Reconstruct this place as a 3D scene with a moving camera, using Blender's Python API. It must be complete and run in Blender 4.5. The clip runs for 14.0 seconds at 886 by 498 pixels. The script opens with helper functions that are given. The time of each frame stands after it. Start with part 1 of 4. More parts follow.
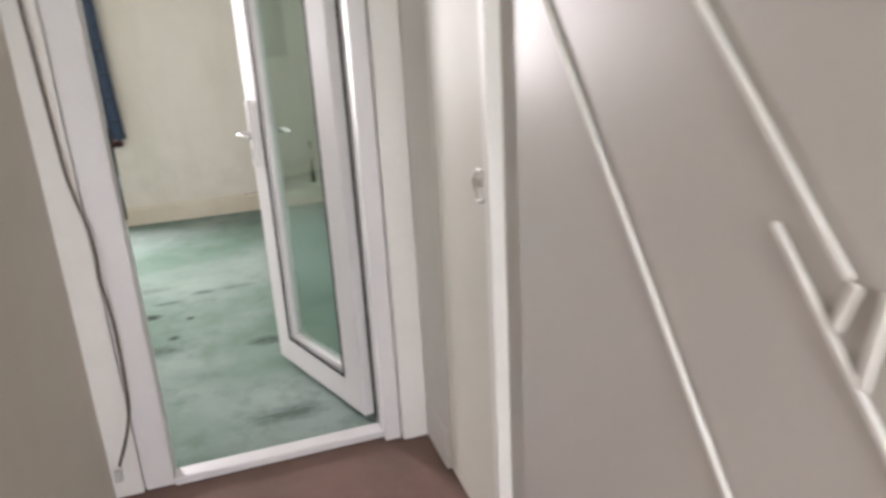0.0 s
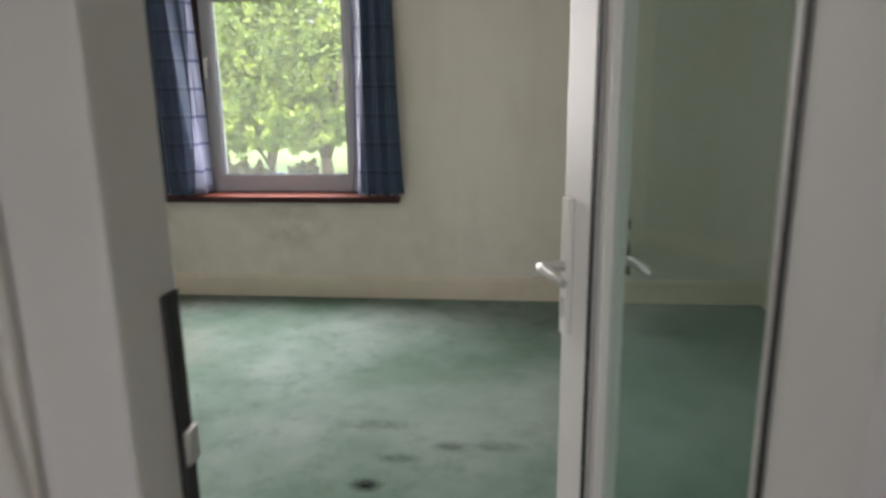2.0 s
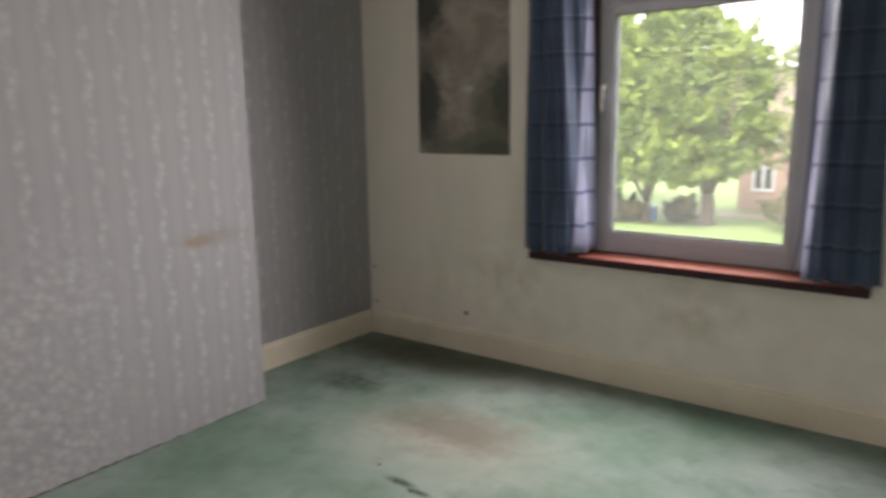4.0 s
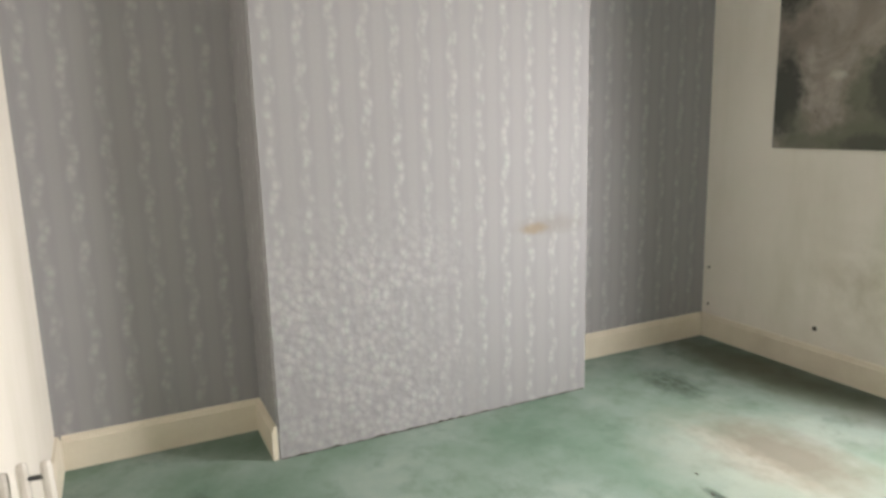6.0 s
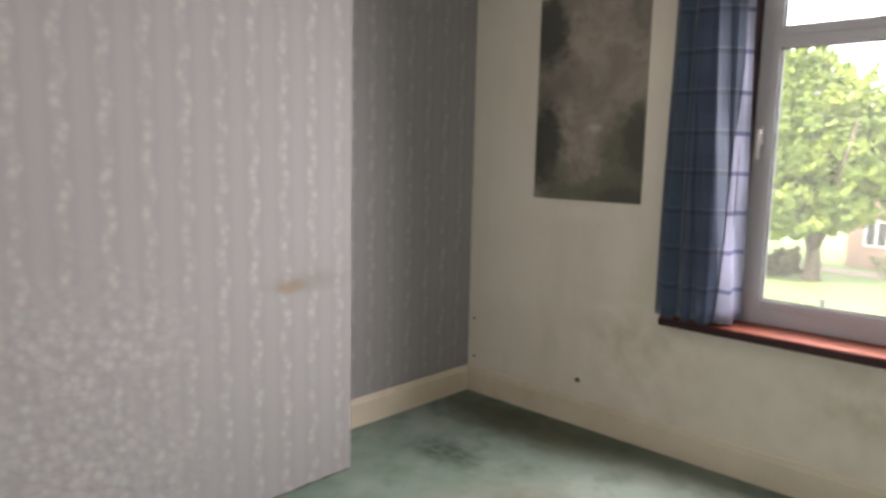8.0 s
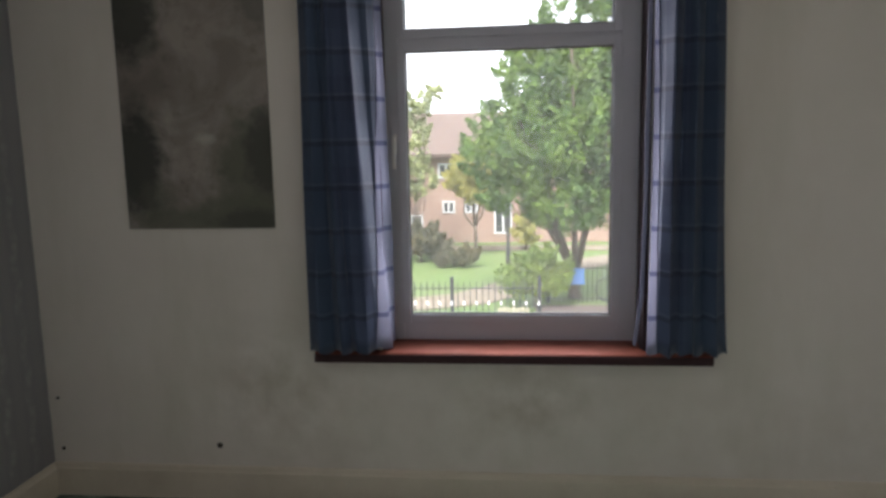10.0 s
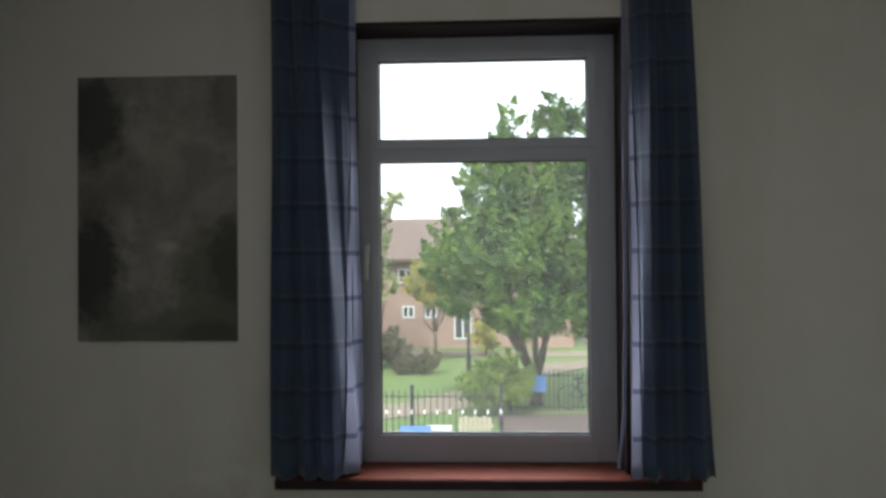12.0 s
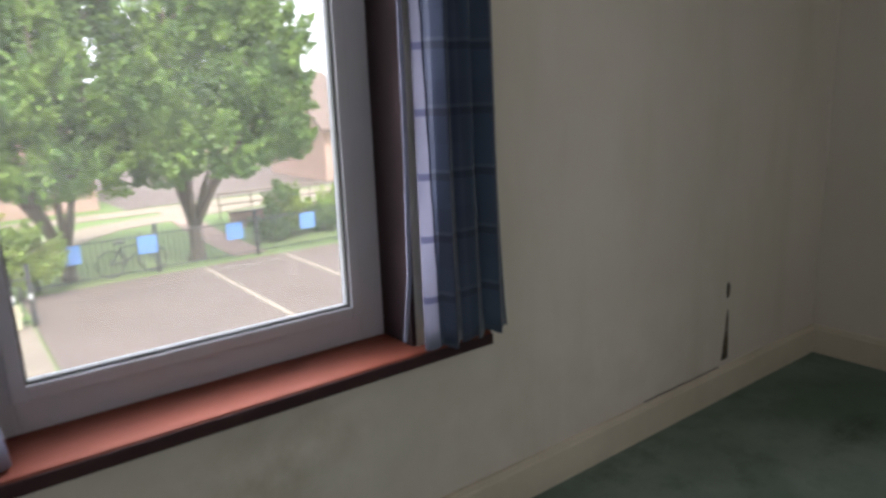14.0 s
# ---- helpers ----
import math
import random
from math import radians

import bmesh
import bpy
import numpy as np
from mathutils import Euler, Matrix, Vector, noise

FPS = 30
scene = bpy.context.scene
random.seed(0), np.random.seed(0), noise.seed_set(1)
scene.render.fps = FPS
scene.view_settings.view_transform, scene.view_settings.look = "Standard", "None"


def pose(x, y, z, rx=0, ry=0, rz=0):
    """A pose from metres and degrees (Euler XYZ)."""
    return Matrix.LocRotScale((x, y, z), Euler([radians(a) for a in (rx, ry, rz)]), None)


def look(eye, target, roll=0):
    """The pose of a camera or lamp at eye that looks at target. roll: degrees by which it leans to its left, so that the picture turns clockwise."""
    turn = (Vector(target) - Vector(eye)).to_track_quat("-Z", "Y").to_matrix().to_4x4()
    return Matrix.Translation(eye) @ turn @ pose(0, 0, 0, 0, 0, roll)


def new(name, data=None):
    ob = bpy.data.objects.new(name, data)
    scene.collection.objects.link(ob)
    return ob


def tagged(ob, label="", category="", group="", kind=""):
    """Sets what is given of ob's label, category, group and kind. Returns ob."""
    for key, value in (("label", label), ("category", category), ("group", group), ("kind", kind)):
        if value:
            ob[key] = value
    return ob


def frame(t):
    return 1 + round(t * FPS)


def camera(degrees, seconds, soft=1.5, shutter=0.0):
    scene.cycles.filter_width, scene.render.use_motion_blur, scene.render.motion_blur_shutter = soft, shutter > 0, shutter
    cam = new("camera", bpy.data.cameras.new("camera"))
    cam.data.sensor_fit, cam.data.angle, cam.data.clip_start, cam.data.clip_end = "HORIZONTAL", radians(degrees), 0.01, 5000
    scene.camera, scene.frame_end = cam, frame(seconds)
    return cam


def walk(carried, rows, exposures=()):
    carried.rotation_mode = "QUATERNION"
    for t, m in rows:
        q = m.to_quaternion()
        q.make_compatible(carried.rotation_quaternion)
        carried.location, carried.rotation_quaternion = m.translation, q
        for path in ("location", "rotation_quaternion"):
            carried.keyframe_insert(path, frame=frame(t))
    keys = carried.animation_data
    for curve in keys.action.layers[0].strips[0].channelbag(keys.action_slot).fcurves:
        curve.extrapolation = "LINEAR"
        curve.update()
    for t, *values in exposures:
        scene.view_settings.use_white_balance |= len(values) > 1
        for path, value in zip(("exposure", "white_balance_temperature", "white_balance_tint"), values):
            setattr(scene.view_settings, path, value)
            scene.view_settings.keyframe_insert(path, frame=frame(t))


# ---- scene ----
cam = camera(66.0, 14.0, soft=3.0, shutter=0.4)
PATH = [
    (0, (3.313, -5.505, 1.316), (3.894, -3.695, 0.695), -3.2),
    (0.5, (3.331, -5.189, 1.285), (3.646, -3.308, 0.683), 0.0),
    (1, (3.369, -4.859, 1.296), (3.416, -2.929, 0.774), -1.9),
    (1.5, (3.403, -4.437, 1.307), (3.279, -2.514, 0.773), 0.8),
    (2, (3.353, -3.998, 1.282), (3.141, -2.065, 0.814), -0.8),
    (2.5, (3.299, -3.579, 1.291), (3.071, -1.65, 0.818), -1.9),
    (3, (3.187, -3.301, 1.3), (2.818, -1.381, 0.881), -0.1),
    (3.5, (3.038, -3.094, 1.321), (2.322, -1.268, 0.93), -0.5),
    (4, (2.867, -3.083, 1.308), (1.693, -1.507, 0.937), -0.9),
    (4.2, (2.869, -3.049, 1.315), (1.564, -1.579, 0.946), -1.8),
    (6.3, (2.891, -3.115, 1.307), (1.109, -2.281, 0.947), -1.2),
    (6.5, (2.882, -3.114, 1.309), (1.105, -2.252, 0.992), -1.1),
    (7, (2.881, -3.122, 1.32), (1.153, -2.144, 1.082), 0.2),
    (7.5, (2.694, -3.088, 1.344), (1.168, -1.824, 1.077), 0.6),
    (8, (2.498, -2.868, 1.323), (1.136, -1.429, 1.053), 1.3),
    (8.5, (2.25, -2.674, 1.32), (1.185, -1.0, 1.066), 1.2),
    (9, (1.933, -2.636, 1.393), (1.443, -0.718, 1.105), -2.8),
    (9.2, (1.919, -2.611, 1.39), (1.539, -0.674, 1.071), -2.4),
    (11.3, (1.92, -2.534, 1.434), (1.783, -0.541, 1.343), -0.6),
    (11.5, (1.92, -2.526, 1.429), (1.776, -0.532, 1.376), -0.7),
    (12, (1.853, -2.462, 1.428), (1.781, -0.463, 1.448), -0.5),
    (12.5, (1.785, -2.287, 1.425), (1.87, -0.29, 1.416), -0.4),
    (13, (1.645, -2.081, 1.388), (2.186, -0.167, 1.195), 1.1),
    (13.5, (1.48, -1.837, 1.357), (2.357, -0.084, 0.963), -0.9),
    (14, (1.427, -1.488, 1.325), (2.595, 0.084, 0.876), -2.2),
]
EXPOSURE = [(0.0, 3.45, 6400, 12), (1.0, 3.42, 6400, 12), (1.5, 2.8, 6400, 11), (2.0, 2.42, 6500, 8), (3.0, 2.35, 6600, 13), (4.2, 2.2, 6800, 12), (6.5, 3.35, 6850, 6), (7.0, 3.38, 6850, 7), (7.5, 3.1, 6850, 10), (8.0, 2.74, 6900, 13), (8.5, 2.6, 6900, 13), (9.0, 2.22, 6700, 14), (11.5, 1.22, 6150, 7), (12.5, 1.06, 6120, 5), (13.2, 1.5, 6200, 10), (14.0, 1.74, 6300, 13)]
walk(cam, [(t, look(eye, target, roll)) for t, eye, target, roll in PATH], EXPOSURE)

# ---- world, sun, large lights ----
world = bpy.data.worlds.new("world")
scene.world = world
world.use_nodes = True
wn = world.node_tree
sky = wn.nodes.new("ShaderNodeTexSky")
sky.sky_type = "NISHITA"
sky.sun_disc = False
sky.sun_elevation = radians(48)
sky.sun_rotation = radians(200)
sky.air_density = 1.0
sky.dust_density = 6.0
sky.ozone_density = 0.6
wn.nodes["Background"].inputs["Strength"].default_value = 0.15
veil = wn.nodes.new("ShaderNodeMix")          # bright thin cloud over the whole sky
veil.data_type = "RGBA"
veil.inputs[0].default_value = 0.85
veil.inputs[7].default_value = (8.2, 8.4, 8.6, 1)
wn.links.new(sky.outputs[0], veil.inputs[6])
wn.links.new(veil.outputs[2], wn.nodes["Background"].inputs["Color"])


def lamp(name, kind, m, energy, color=(1, 1, 1), size=(1, 1), angle=0):
    d = bpy.data.lights.new(name, kind)
    d.energy, d.color = energy, color
    if kind == "AREA":
        d.shape, d.size, d.size_y = "RECTANGLE", size[0], size[1]
        d.spread = radians(150)
    else:
        d.angle = radians(angle)
    ob = new(name, d)
    ob.matrix_world = m
    return ob


lamp("sun", "SUN", look((0, -10, 30), (4, 8, 0)), 2.7, (1, 0.95, 0.88), angle=14)
# sky light in the bedroom window opening, and an added fill lamp at the landing's unseen end
for zc in (1.05, 1.45, 1.85):
    lamp("window_sky_light", "AREA", look((1.92, 0.06, zc), (1.92, -1.94, zc - 0.45)), 3.5, (1.0, 0.925, 0.935), (0.74, 0.36))
lamp("landing_fill_light", "AREA", look((3.34, -7.62, 1.45), (3.34, -4.4, 0.2)), 2.4, (0.92, 0.94, 1.0), (0.8, 1.1))

# ---- materials ----


class Mat:
    """A node material with a principled shader and short helpers."""

    def __init__(self, name, color=(0.5, 0.5, 0.5), rough=0.6, metal=0.0, spec=0.5):
        self.m = bpy.data.materials.new(name)
        self.m.use_nodes = True
        self.t = self.m.node_tree
        self.b = self.t.nodes["Principled BSDF"]
        self.b.inputs["Base Color"].default_value = (*color, 1)
        self.b.inputs["Roughness"].default_value = rough
        self.b.inputs["Metallic"].default_value = metal
        self.b.inputs["Specular IOR Level"].default_value = spec
        self.geo = None

    def node(self, kind, **given):
        n = self.t.nodes.new(kind)
        for k, v in given.items():
            if k in n.inputs:
                n.inputs[k].default_value = v
        return n

    def link(self, a, b):
        self.t.links.new(a, b)

    def pos(self):
        if self.geo is None:
            self.geo = self.node("ShaderNodeNewGeometry")
        return self.geo.outputs["Position"]

    def noise(self, scale, detail=4, rough=0.6, stretch=None, distortion=0.0):
        n = self.node("ShaderNodeTexNoise", Scale=scale, Detail=detail, Roughness=rough, Distortion=distortion)
        src = self.pos()
        if stretch:
            mp = self.node("ShaderNodeMapping")
            mp.inputs["Scale"].default_value = stretch
            self.link(src, mp.inputs["Vector"])
            src = mp.outputs[0]
        self.link(src, n.inputs["Vector"])
        return n.outputs["Fac"]

    def ramp(self, fac, a, b, ca=0.0, cb=1.0):
        n = self.node("ShaderNodeMapRange")
        n.inputs["From Min"].default_value, n.inputs["From Max"].default_value = a, b
        n.inputs["To Min"].default_value, n.inputs["To Max"].default_value = ca, cb
        self.link(fac, n.inputs["Value"])
        return n.outputs["Result"]

    def math(self, op, a, b=None, clamp=False):
        n = self.node("ShaderNodeMath")
        n.operation, n.use_clamp = op, clamp
        for i, v in enumerate((a, b)):
            if v is None:
                continue
            if isinstance(v, (int, float)):
                n.inputs[i].default_value = v
            else:
                self.link(v, n.inputs[i])
        return n.outputs[0]

    def mix(self, fac, a, b):
        n = self.node("ShaderNodeMix")
        n.data_type = "RGBA"
        for i, v in ((0, fac), (6, a), (7, b)):
            if isinstance(v, tuple):
                n.inputs[i].default_value = (*v, 1)
            elif isinstance(v, (int, float)):
                n.inputs[i].default_value = v
            else:
                self.link(v, n.inputs[i])
        return n.outputs[2]

    def xyz(self, vec=None):
        n = self.node("ShaderNodeSeparateXYZ")
        self.link(vec or self.pos(), n.inputs[0])
        return n.outputs

    def color(self, c):
        self.link(c, self.b.inputs["Base Color"])
        return self

    def bump(self, h, strength=0.2, distance=0.01):
        n = self.node("ShaderNodeBump", Strength=strength, Distance=distance)
        self.link(h, n.inputs["Height"])
        self.link(n.outputs[0], self.b.inputs["Normal"])
        return self

    def rough(self, r):
        self.link(r, self.b.inputs["Roughness"])
        return self

    def spot(self, at, radius, soft=0.5, squash=(1, 1, 1)):
        """1 inside an uneven spot round a place, 0 outside."""
        d = self.node("ShaderNodeVectorMath")
        d.operation = "SUBTRACT"
        self.link(self.pos(), d.inputs[0])
        d.inputs[1].default_value = at
        s = self.node("ShaderNodeVectorMath")
        s.operation = "MULTIPLY"
        self.link(d.outputs[0], s.inputs[0])
        s.inputs[1].default_value = squash
        ln = self.node("ShaderNodeVectorMath")
        ln.operation = "LENGTH"
        self.link(s.outputs[0], ln.inputs[0])
        edge = self.math("ADD", ln.outputs["Value"], self.math("MULTIPLY", self.math("SUBTRACT", self.noise(2.2 / radius, 3), 0.5), radius * 1.1))
        return self.ramp(edge, radius * (1 + soft), radius * (1 - soft))


def painted(name, base, dirt, rough=0.75, scale=1.6, grain=60, amount=0.5, bump=0.12):
    m = Mat(name, base, rough)
    big = m.ramp(m.noise(scale, 5, 0.65), 0.42, 0.78, 0, amount)
    fine = m.ramp(m.noise(grain, 3), 0.3, 0.75, 0, 0.12)
    m.color(m.mix(fine, m.mix(big, base, dirt), dirt))
    return m.bump(m.noise(grain * 2, 3), bump, 0.003)


# bedroom plaster: off-white with damp stains under the window
wall = Mat("wall_paint", rough=0.8)
c = wall.mix(wall.ramp(wall.noise(1.3, 5, 0.65), 0.45, 0.8, 0, 0.4), (0.77, 0.735, 0.675), (0.63, 0.59, 0.52))
streak = wall.ramp(wall.noise(3.0, 4, 0.6, (1, 1, 0.25)), 0.5, 0.75, 0, 0.28)
c = wall.mix(streak, c, (0.47, 0.46, 0.34))
for at, r, sq, k in (((2.0, 0, 0.44), 0.13, (0.8, 1, 1.4), 0.6), ((1.0, 0, 0.5), 0.16, (0.8, 1, 1), 0.4), ((1.86, 0, 0.4), 0.3, (0.5, 1, 1), 0.25),
                     ((0.95, 0, 0.42), 0.3, (1, 1, 0.8), 0.22), ((3.3, 0, 0.3), 0.25, (0.4, 1, 1.2), 0.2)):
    blot = wall.math("MULTIPLY", wall.spot(at, r, 0.9, sq), wall.ramp(wall.noise(7, 4, 0.55), 0.36, 0.66))
    c = wall.mix(wall.math("MULTIPLY", blot, k * 0.8), c, (0.35, 0.31, 0.22))
wall.color(c).bump(wall.noise(90, 4), 0.12, 0.003)

landing_wall = painted("landing_wall_paint", (0.6, 0.555, 0.49), (0.5, 0.45, 0.38), 0.7)
ceiling_mat = painted("ceiling_paint", (0.75, 0.74, 0.7), (0.66, 0.64, 0.58), 0.85)
cream = painted("cream_gloss_paint", (0.73, 0.675, 0.565), (0.5, 0.45, 0.35), 0.45, 3.5, 80, 0.45)
cupboard_paint = painted("cream_white_cupboard_paint", (0.7, 0.68, 0.62), (0.6, 0.58, 0.51), 0.5, 2.0, 40, 0.4, 0.05)
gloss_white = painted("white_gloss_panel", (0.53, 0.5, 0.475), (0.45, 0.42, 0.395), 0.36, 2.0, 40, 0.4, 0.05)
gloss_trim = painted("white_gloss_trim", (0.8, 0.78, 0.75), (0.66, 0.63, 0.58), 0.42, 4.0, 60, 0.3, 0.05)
for m_ in (gloss_white, cupboard_paint, gloss_trim):
    m_.b.inputs["Specular IOR Level"].default_value = 0.2
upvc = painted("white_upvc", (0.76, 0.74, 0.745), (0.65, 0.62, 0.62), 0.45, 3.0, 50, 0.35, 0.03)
# white uPVC against the daylight, its shade put into a greyer, bluer colour
window_upvc = painted("shaded_white_upvc", (0.57, 0.58, 0.65), (0.46, 0.47, 0.525), 0.35, 3.0, 50, 0.35, 0.03)
bead_grey = painted("grey_glazing_gasket", (0.2, 0.2, 0.205), (0.12, 0.12, 0.125), 0.6, 8, 90)
gasket = painted("black_rubber_gasket", (0.02, 0.02, 0.022), (0.05, 0.05, 0.05), 0.6, 8, 90)
chrome = painted("satin_metal", (0.66, 0.65, 0.64), (0.5, 0.49, 0.48), 0.5, 9, 90, 0.4, 0.03)
chrome.b.inputs["Metallic"].default_value = 0.9
white_metal = painted("white_powder_coated_metal", (0.8, 0.79, 0.78), (0.65, 0.63, 0.6), 0.3, 9, 90, 0.3, 0.03)
sill_mat = painted("terracotta_gloss_paint", (0.215, 0.062, 0.04), (0.14, 0.042, 0.029), 0.65, 7, 70, 0.6)
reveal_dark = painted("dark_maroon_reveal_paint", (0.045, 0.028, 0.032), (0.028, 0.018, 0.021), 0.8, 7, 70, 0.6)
sill_dark = painted("dark_maroon_edge", (0.055, 0.027, 0.03), (0.03, 0.016, 0.018), 0.7, 7, 70, 0.6)
for m_ in (sill_mat, sill_dark, reveal_dark):
    m_.b.inputs["Specular IOR Level"].default_value = 0.25
cable_mat = painted("brown_cable_sheath", (0.13, 0.105, 0.09), (0.07, 0.055, 0.05), 0.5, 9, 60)
grey_wood = painted("worn_white_painted_wood", (0.62, 0.6, 0.56), (0.36, 0.33, 0.29), 0.55, 9, 60, 0.7)
dark_hole = painted("dark_hole", (0.05, 0.045, 0.035), (0.02, 0.018, 0.015), 0.9, 20, 90)
torn = painted("torn_brown_plaster", (0.13, 0.105, 0.075), (0.05, 0.04, 0.03), 0.9, 14, 90, 0.9, 0.4)

# green cut-pile carpet, trodden pale in the middle, with spills and painted wall shade
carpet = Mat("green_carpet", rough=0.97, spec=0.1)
worn = carpet.ramp(carpet.noise(1.1, 5, 0.6), 0.38, 0.68, 0, 1)
c = carpet.mix(worn, (0.155, 0.235, 0.185), (0.335, 0.4, 0.375))
c = carpet.mix(carpet.ramp(carpet.noise(6.5, 5, 0.7), 0.5, 0.72, 0, 0.55), c, (0.115, 0.17, 0.13))
c = carpet.mix(carpet.ramp(carpet.noise(160, 3, 0.7), 0.3, 0.75, 0, 0.3), c, (0.1, 0.165, 0.125))
# dark spots at y -0.2 and -0.1 paint damp and the window wall's shade
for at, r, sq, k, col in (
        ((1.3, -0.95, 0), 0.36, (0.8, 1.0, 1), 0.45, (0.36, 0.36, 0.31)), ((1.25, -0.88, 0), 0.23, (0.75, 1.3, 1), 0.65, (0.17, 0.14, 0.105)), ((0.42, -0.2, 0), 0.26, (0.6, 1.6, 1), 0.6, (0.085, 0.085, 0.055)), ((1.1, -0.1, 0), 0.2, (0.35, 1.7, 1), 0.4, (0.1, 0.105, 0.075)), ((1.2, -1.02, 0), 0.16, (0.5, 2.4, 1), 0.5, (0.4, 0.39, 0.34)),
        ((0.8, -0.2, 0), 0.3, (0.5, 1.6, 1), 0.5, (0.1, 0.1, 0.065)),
        ((0.5, -0.72, 0), 0.13, (0.8, 1.4, 1), 0.75, (0.045, 0.06, 0.045)), ((1.35, -1.33, 0), 0.03, (0.5, 1.6, 1), 0.8, (0.04, 0.06, 0.05)),
        ((1.45, -1.35, 0), 0.022, (0.5, 1.6, 1), 0.8, (0.04, 0.06, 0.05)),
        ((2.87, -2.03, 0), 0.032, (0.7, 1, 1), 0.9, (0.02, 0.028, 0.026)), ((3.13, -1.76, 0), 0.05, (0.8, 1.6, 1), 0.8, (0.05, 0.07, 0.06)),
        ((2.87, -2.47, 0), 0.09, (0.5, 1.8, 1), 0.75, (0.05, 0.07, 0.06)), ((2.99, -2.34, 0), 0.022, (1, 1, 1), 0.8, (0.03, 0.04, 0.035)),
        ((3.4, -2.55, 0), 0.05, (0.7, 1.2, 1), 0.8, (0.03, 0.045, 0.04)), ((2.95, -1.86, 0), 0.05, (0.8, 1.8, 1), 0.7, (0.05, 0.075, 0.06)),
        ((2.82, -1.62, 0), 0.06, (0.5, 1.6, 1), 0.6, (0.06, 0.085, 0.07)), ((3.3, -1.75, 0), 0.05, (0.6, 1.6, 1), 0.6, (0.06, 0.085, 0.07)),
        ((3.42, -3.23, 0), 0.07, (0.6, 1.4, 1), 0.7, (0.05, 0.075, 0.06)), ((3.06, -2.12, 0), 0.018, (1, 1, 1), 0.8, (0.03, 0.04, 0.035)),
        ((0.55, -2.95, 0), 0.06, (0.6, 1.4, 1), 0.6, (0.04, 0.06, 0.045)), ((4.1, -0.5, 0), 0.1, (0.6, 1.4, 1), 0.5, (0.06, 0.085, 0.06)),
        ((3.2, -1.45, 0), 0.4, (0.8, 1.2, 1), 0.3, (0.36, 0.43, 0.38))):
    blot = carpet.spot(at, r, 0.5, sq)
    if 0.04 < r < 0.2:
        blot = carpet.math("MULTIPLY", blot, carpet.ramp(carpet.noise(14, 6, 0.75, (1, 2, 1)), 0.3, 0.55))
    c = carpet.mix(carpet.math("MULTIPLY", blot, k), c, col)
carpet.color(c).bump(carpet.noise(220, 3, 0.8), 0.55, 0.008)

landing_carpet = painted("brown_landing_carpet", (0.21, 0.13, 0.105), (0.14, 0.085, 0.07), 0.95, 5, 150, 0.8, 0.5)

# grey striped wallpaper with chains of small pale flowers, the paper bubbling low on the chimney breast
paper = Mat("floral_stripe_wallpaper", rough=0.8, spec=0.15)
px, py, pz = paper.xyz()
run = paper.math("ADD", py, px)
column = paper.math("FLOOR", paper.math("ADD", paper.math("DIVIDE", run, 0.125), 0.36))
turn = paper.math("ADD", paper.math("DIVIDE", pz, 0.176), paper.math("MULTIPLY", column, 0.47))
wob = paper.math("MULTIPLY", paper.math("SINE", paper.math("MULTIPLY", turn, 6.2832)), 0.009)
ph = paper.math("FRACT", paper.math("ADD", paper.math("DIVIDE", paper.math("ADD", run, wob), 0.125), 0.36))
dist = paper.math("ABSOLUTE", paper.math("SUBTRACT", ph, 0.5))
band = paper.ramp(dist, 0.2, 0.07)
sprig = paper.math("ABSOLUTE", paper.math("SUBTRACT", paper.math("FRACT", turn), 0.5))
vor = paper.node("ShaderNodeTexVoronoi", Scale=30.0)
paper.link(paper.pos(), vor.inputs["Vector"])
flower = paper.ramp(vor.outputs["Distance"], 0.75, 0.12)
ph0 = paper.math("FRACT", paper.math("ADD", paper.math("DIVIDE", run, 0.125), 0.36))
wide = paper.ramp(paper.math("ABSOLUTE", paper.math("SUBTRACT", ph0, 0.5)), 0.2, 0.5, 0, 1)
base = paper.mix(paper.ramp(wide, 0.2, 0.6), (0.305, 0.307, 0.322), (0.325, 0.326, 0.337))
base = paper.mix(paper.math("MULTIPLY", band, 0.35), base, (0.35, 0.353, 0.357))
base = paper.mix(paper.ramp(paper.noise(200, 2), 0.4, 0.7, 0, 0.25), base, (0.27, 0.27, 0.275))
low = paper.math("MULTIPLY", paper.ramp(pz, 1.05, 0.7), paper.ramp(py, -1.65, -2.05))
low = paper.math("MULTIPLY", low, paper.ramp(px, 0.2, 0.3))
low = paper.math("MULTIPLY", low, paper.ramp(paper.noise(5, 3), 0.3, 0.5))
chain = paper.math("MULTIPLY", band, paper.ramp(sprig, 0.46, 0.36, 0.2, 1))
mask = paper.math("MAXIMUM", chain, paper.math("MULTIPLY", low, 1.0))
petal = paper.mix(paper.ramp(paper.noise(24, 2), 0.42, 0.5), (0.59, 0.66, 0.62), (0.67, 0.62, 0.645))
petal = paper.mix(paper.ramp(paper.noise(31, 2), 0.5, 0.6), petal, (0.67, 0.685, 0.69))
c = paper.mix(paper.math("MULTIPLY", paper.math("MULTIPLY", flower, mask), 0.235), base, petal)
c = paper.mix(paper.math("MULTIPLY", paper.spot((0.34, -1.42, 0.82), 0.05, 0.4, (1, 0.8, 2.2)), 0.75), c, (0.3, 0.24, 0.17))
c = paper.mix(paper.math("MULTIPLY", paper.spot((0.34, -1.33, 0.83), 0.09, 0.6, (1, 0.6, 2.6)), 0.35), c, (0.2, 0.18, 0.15))
paper.color(c)
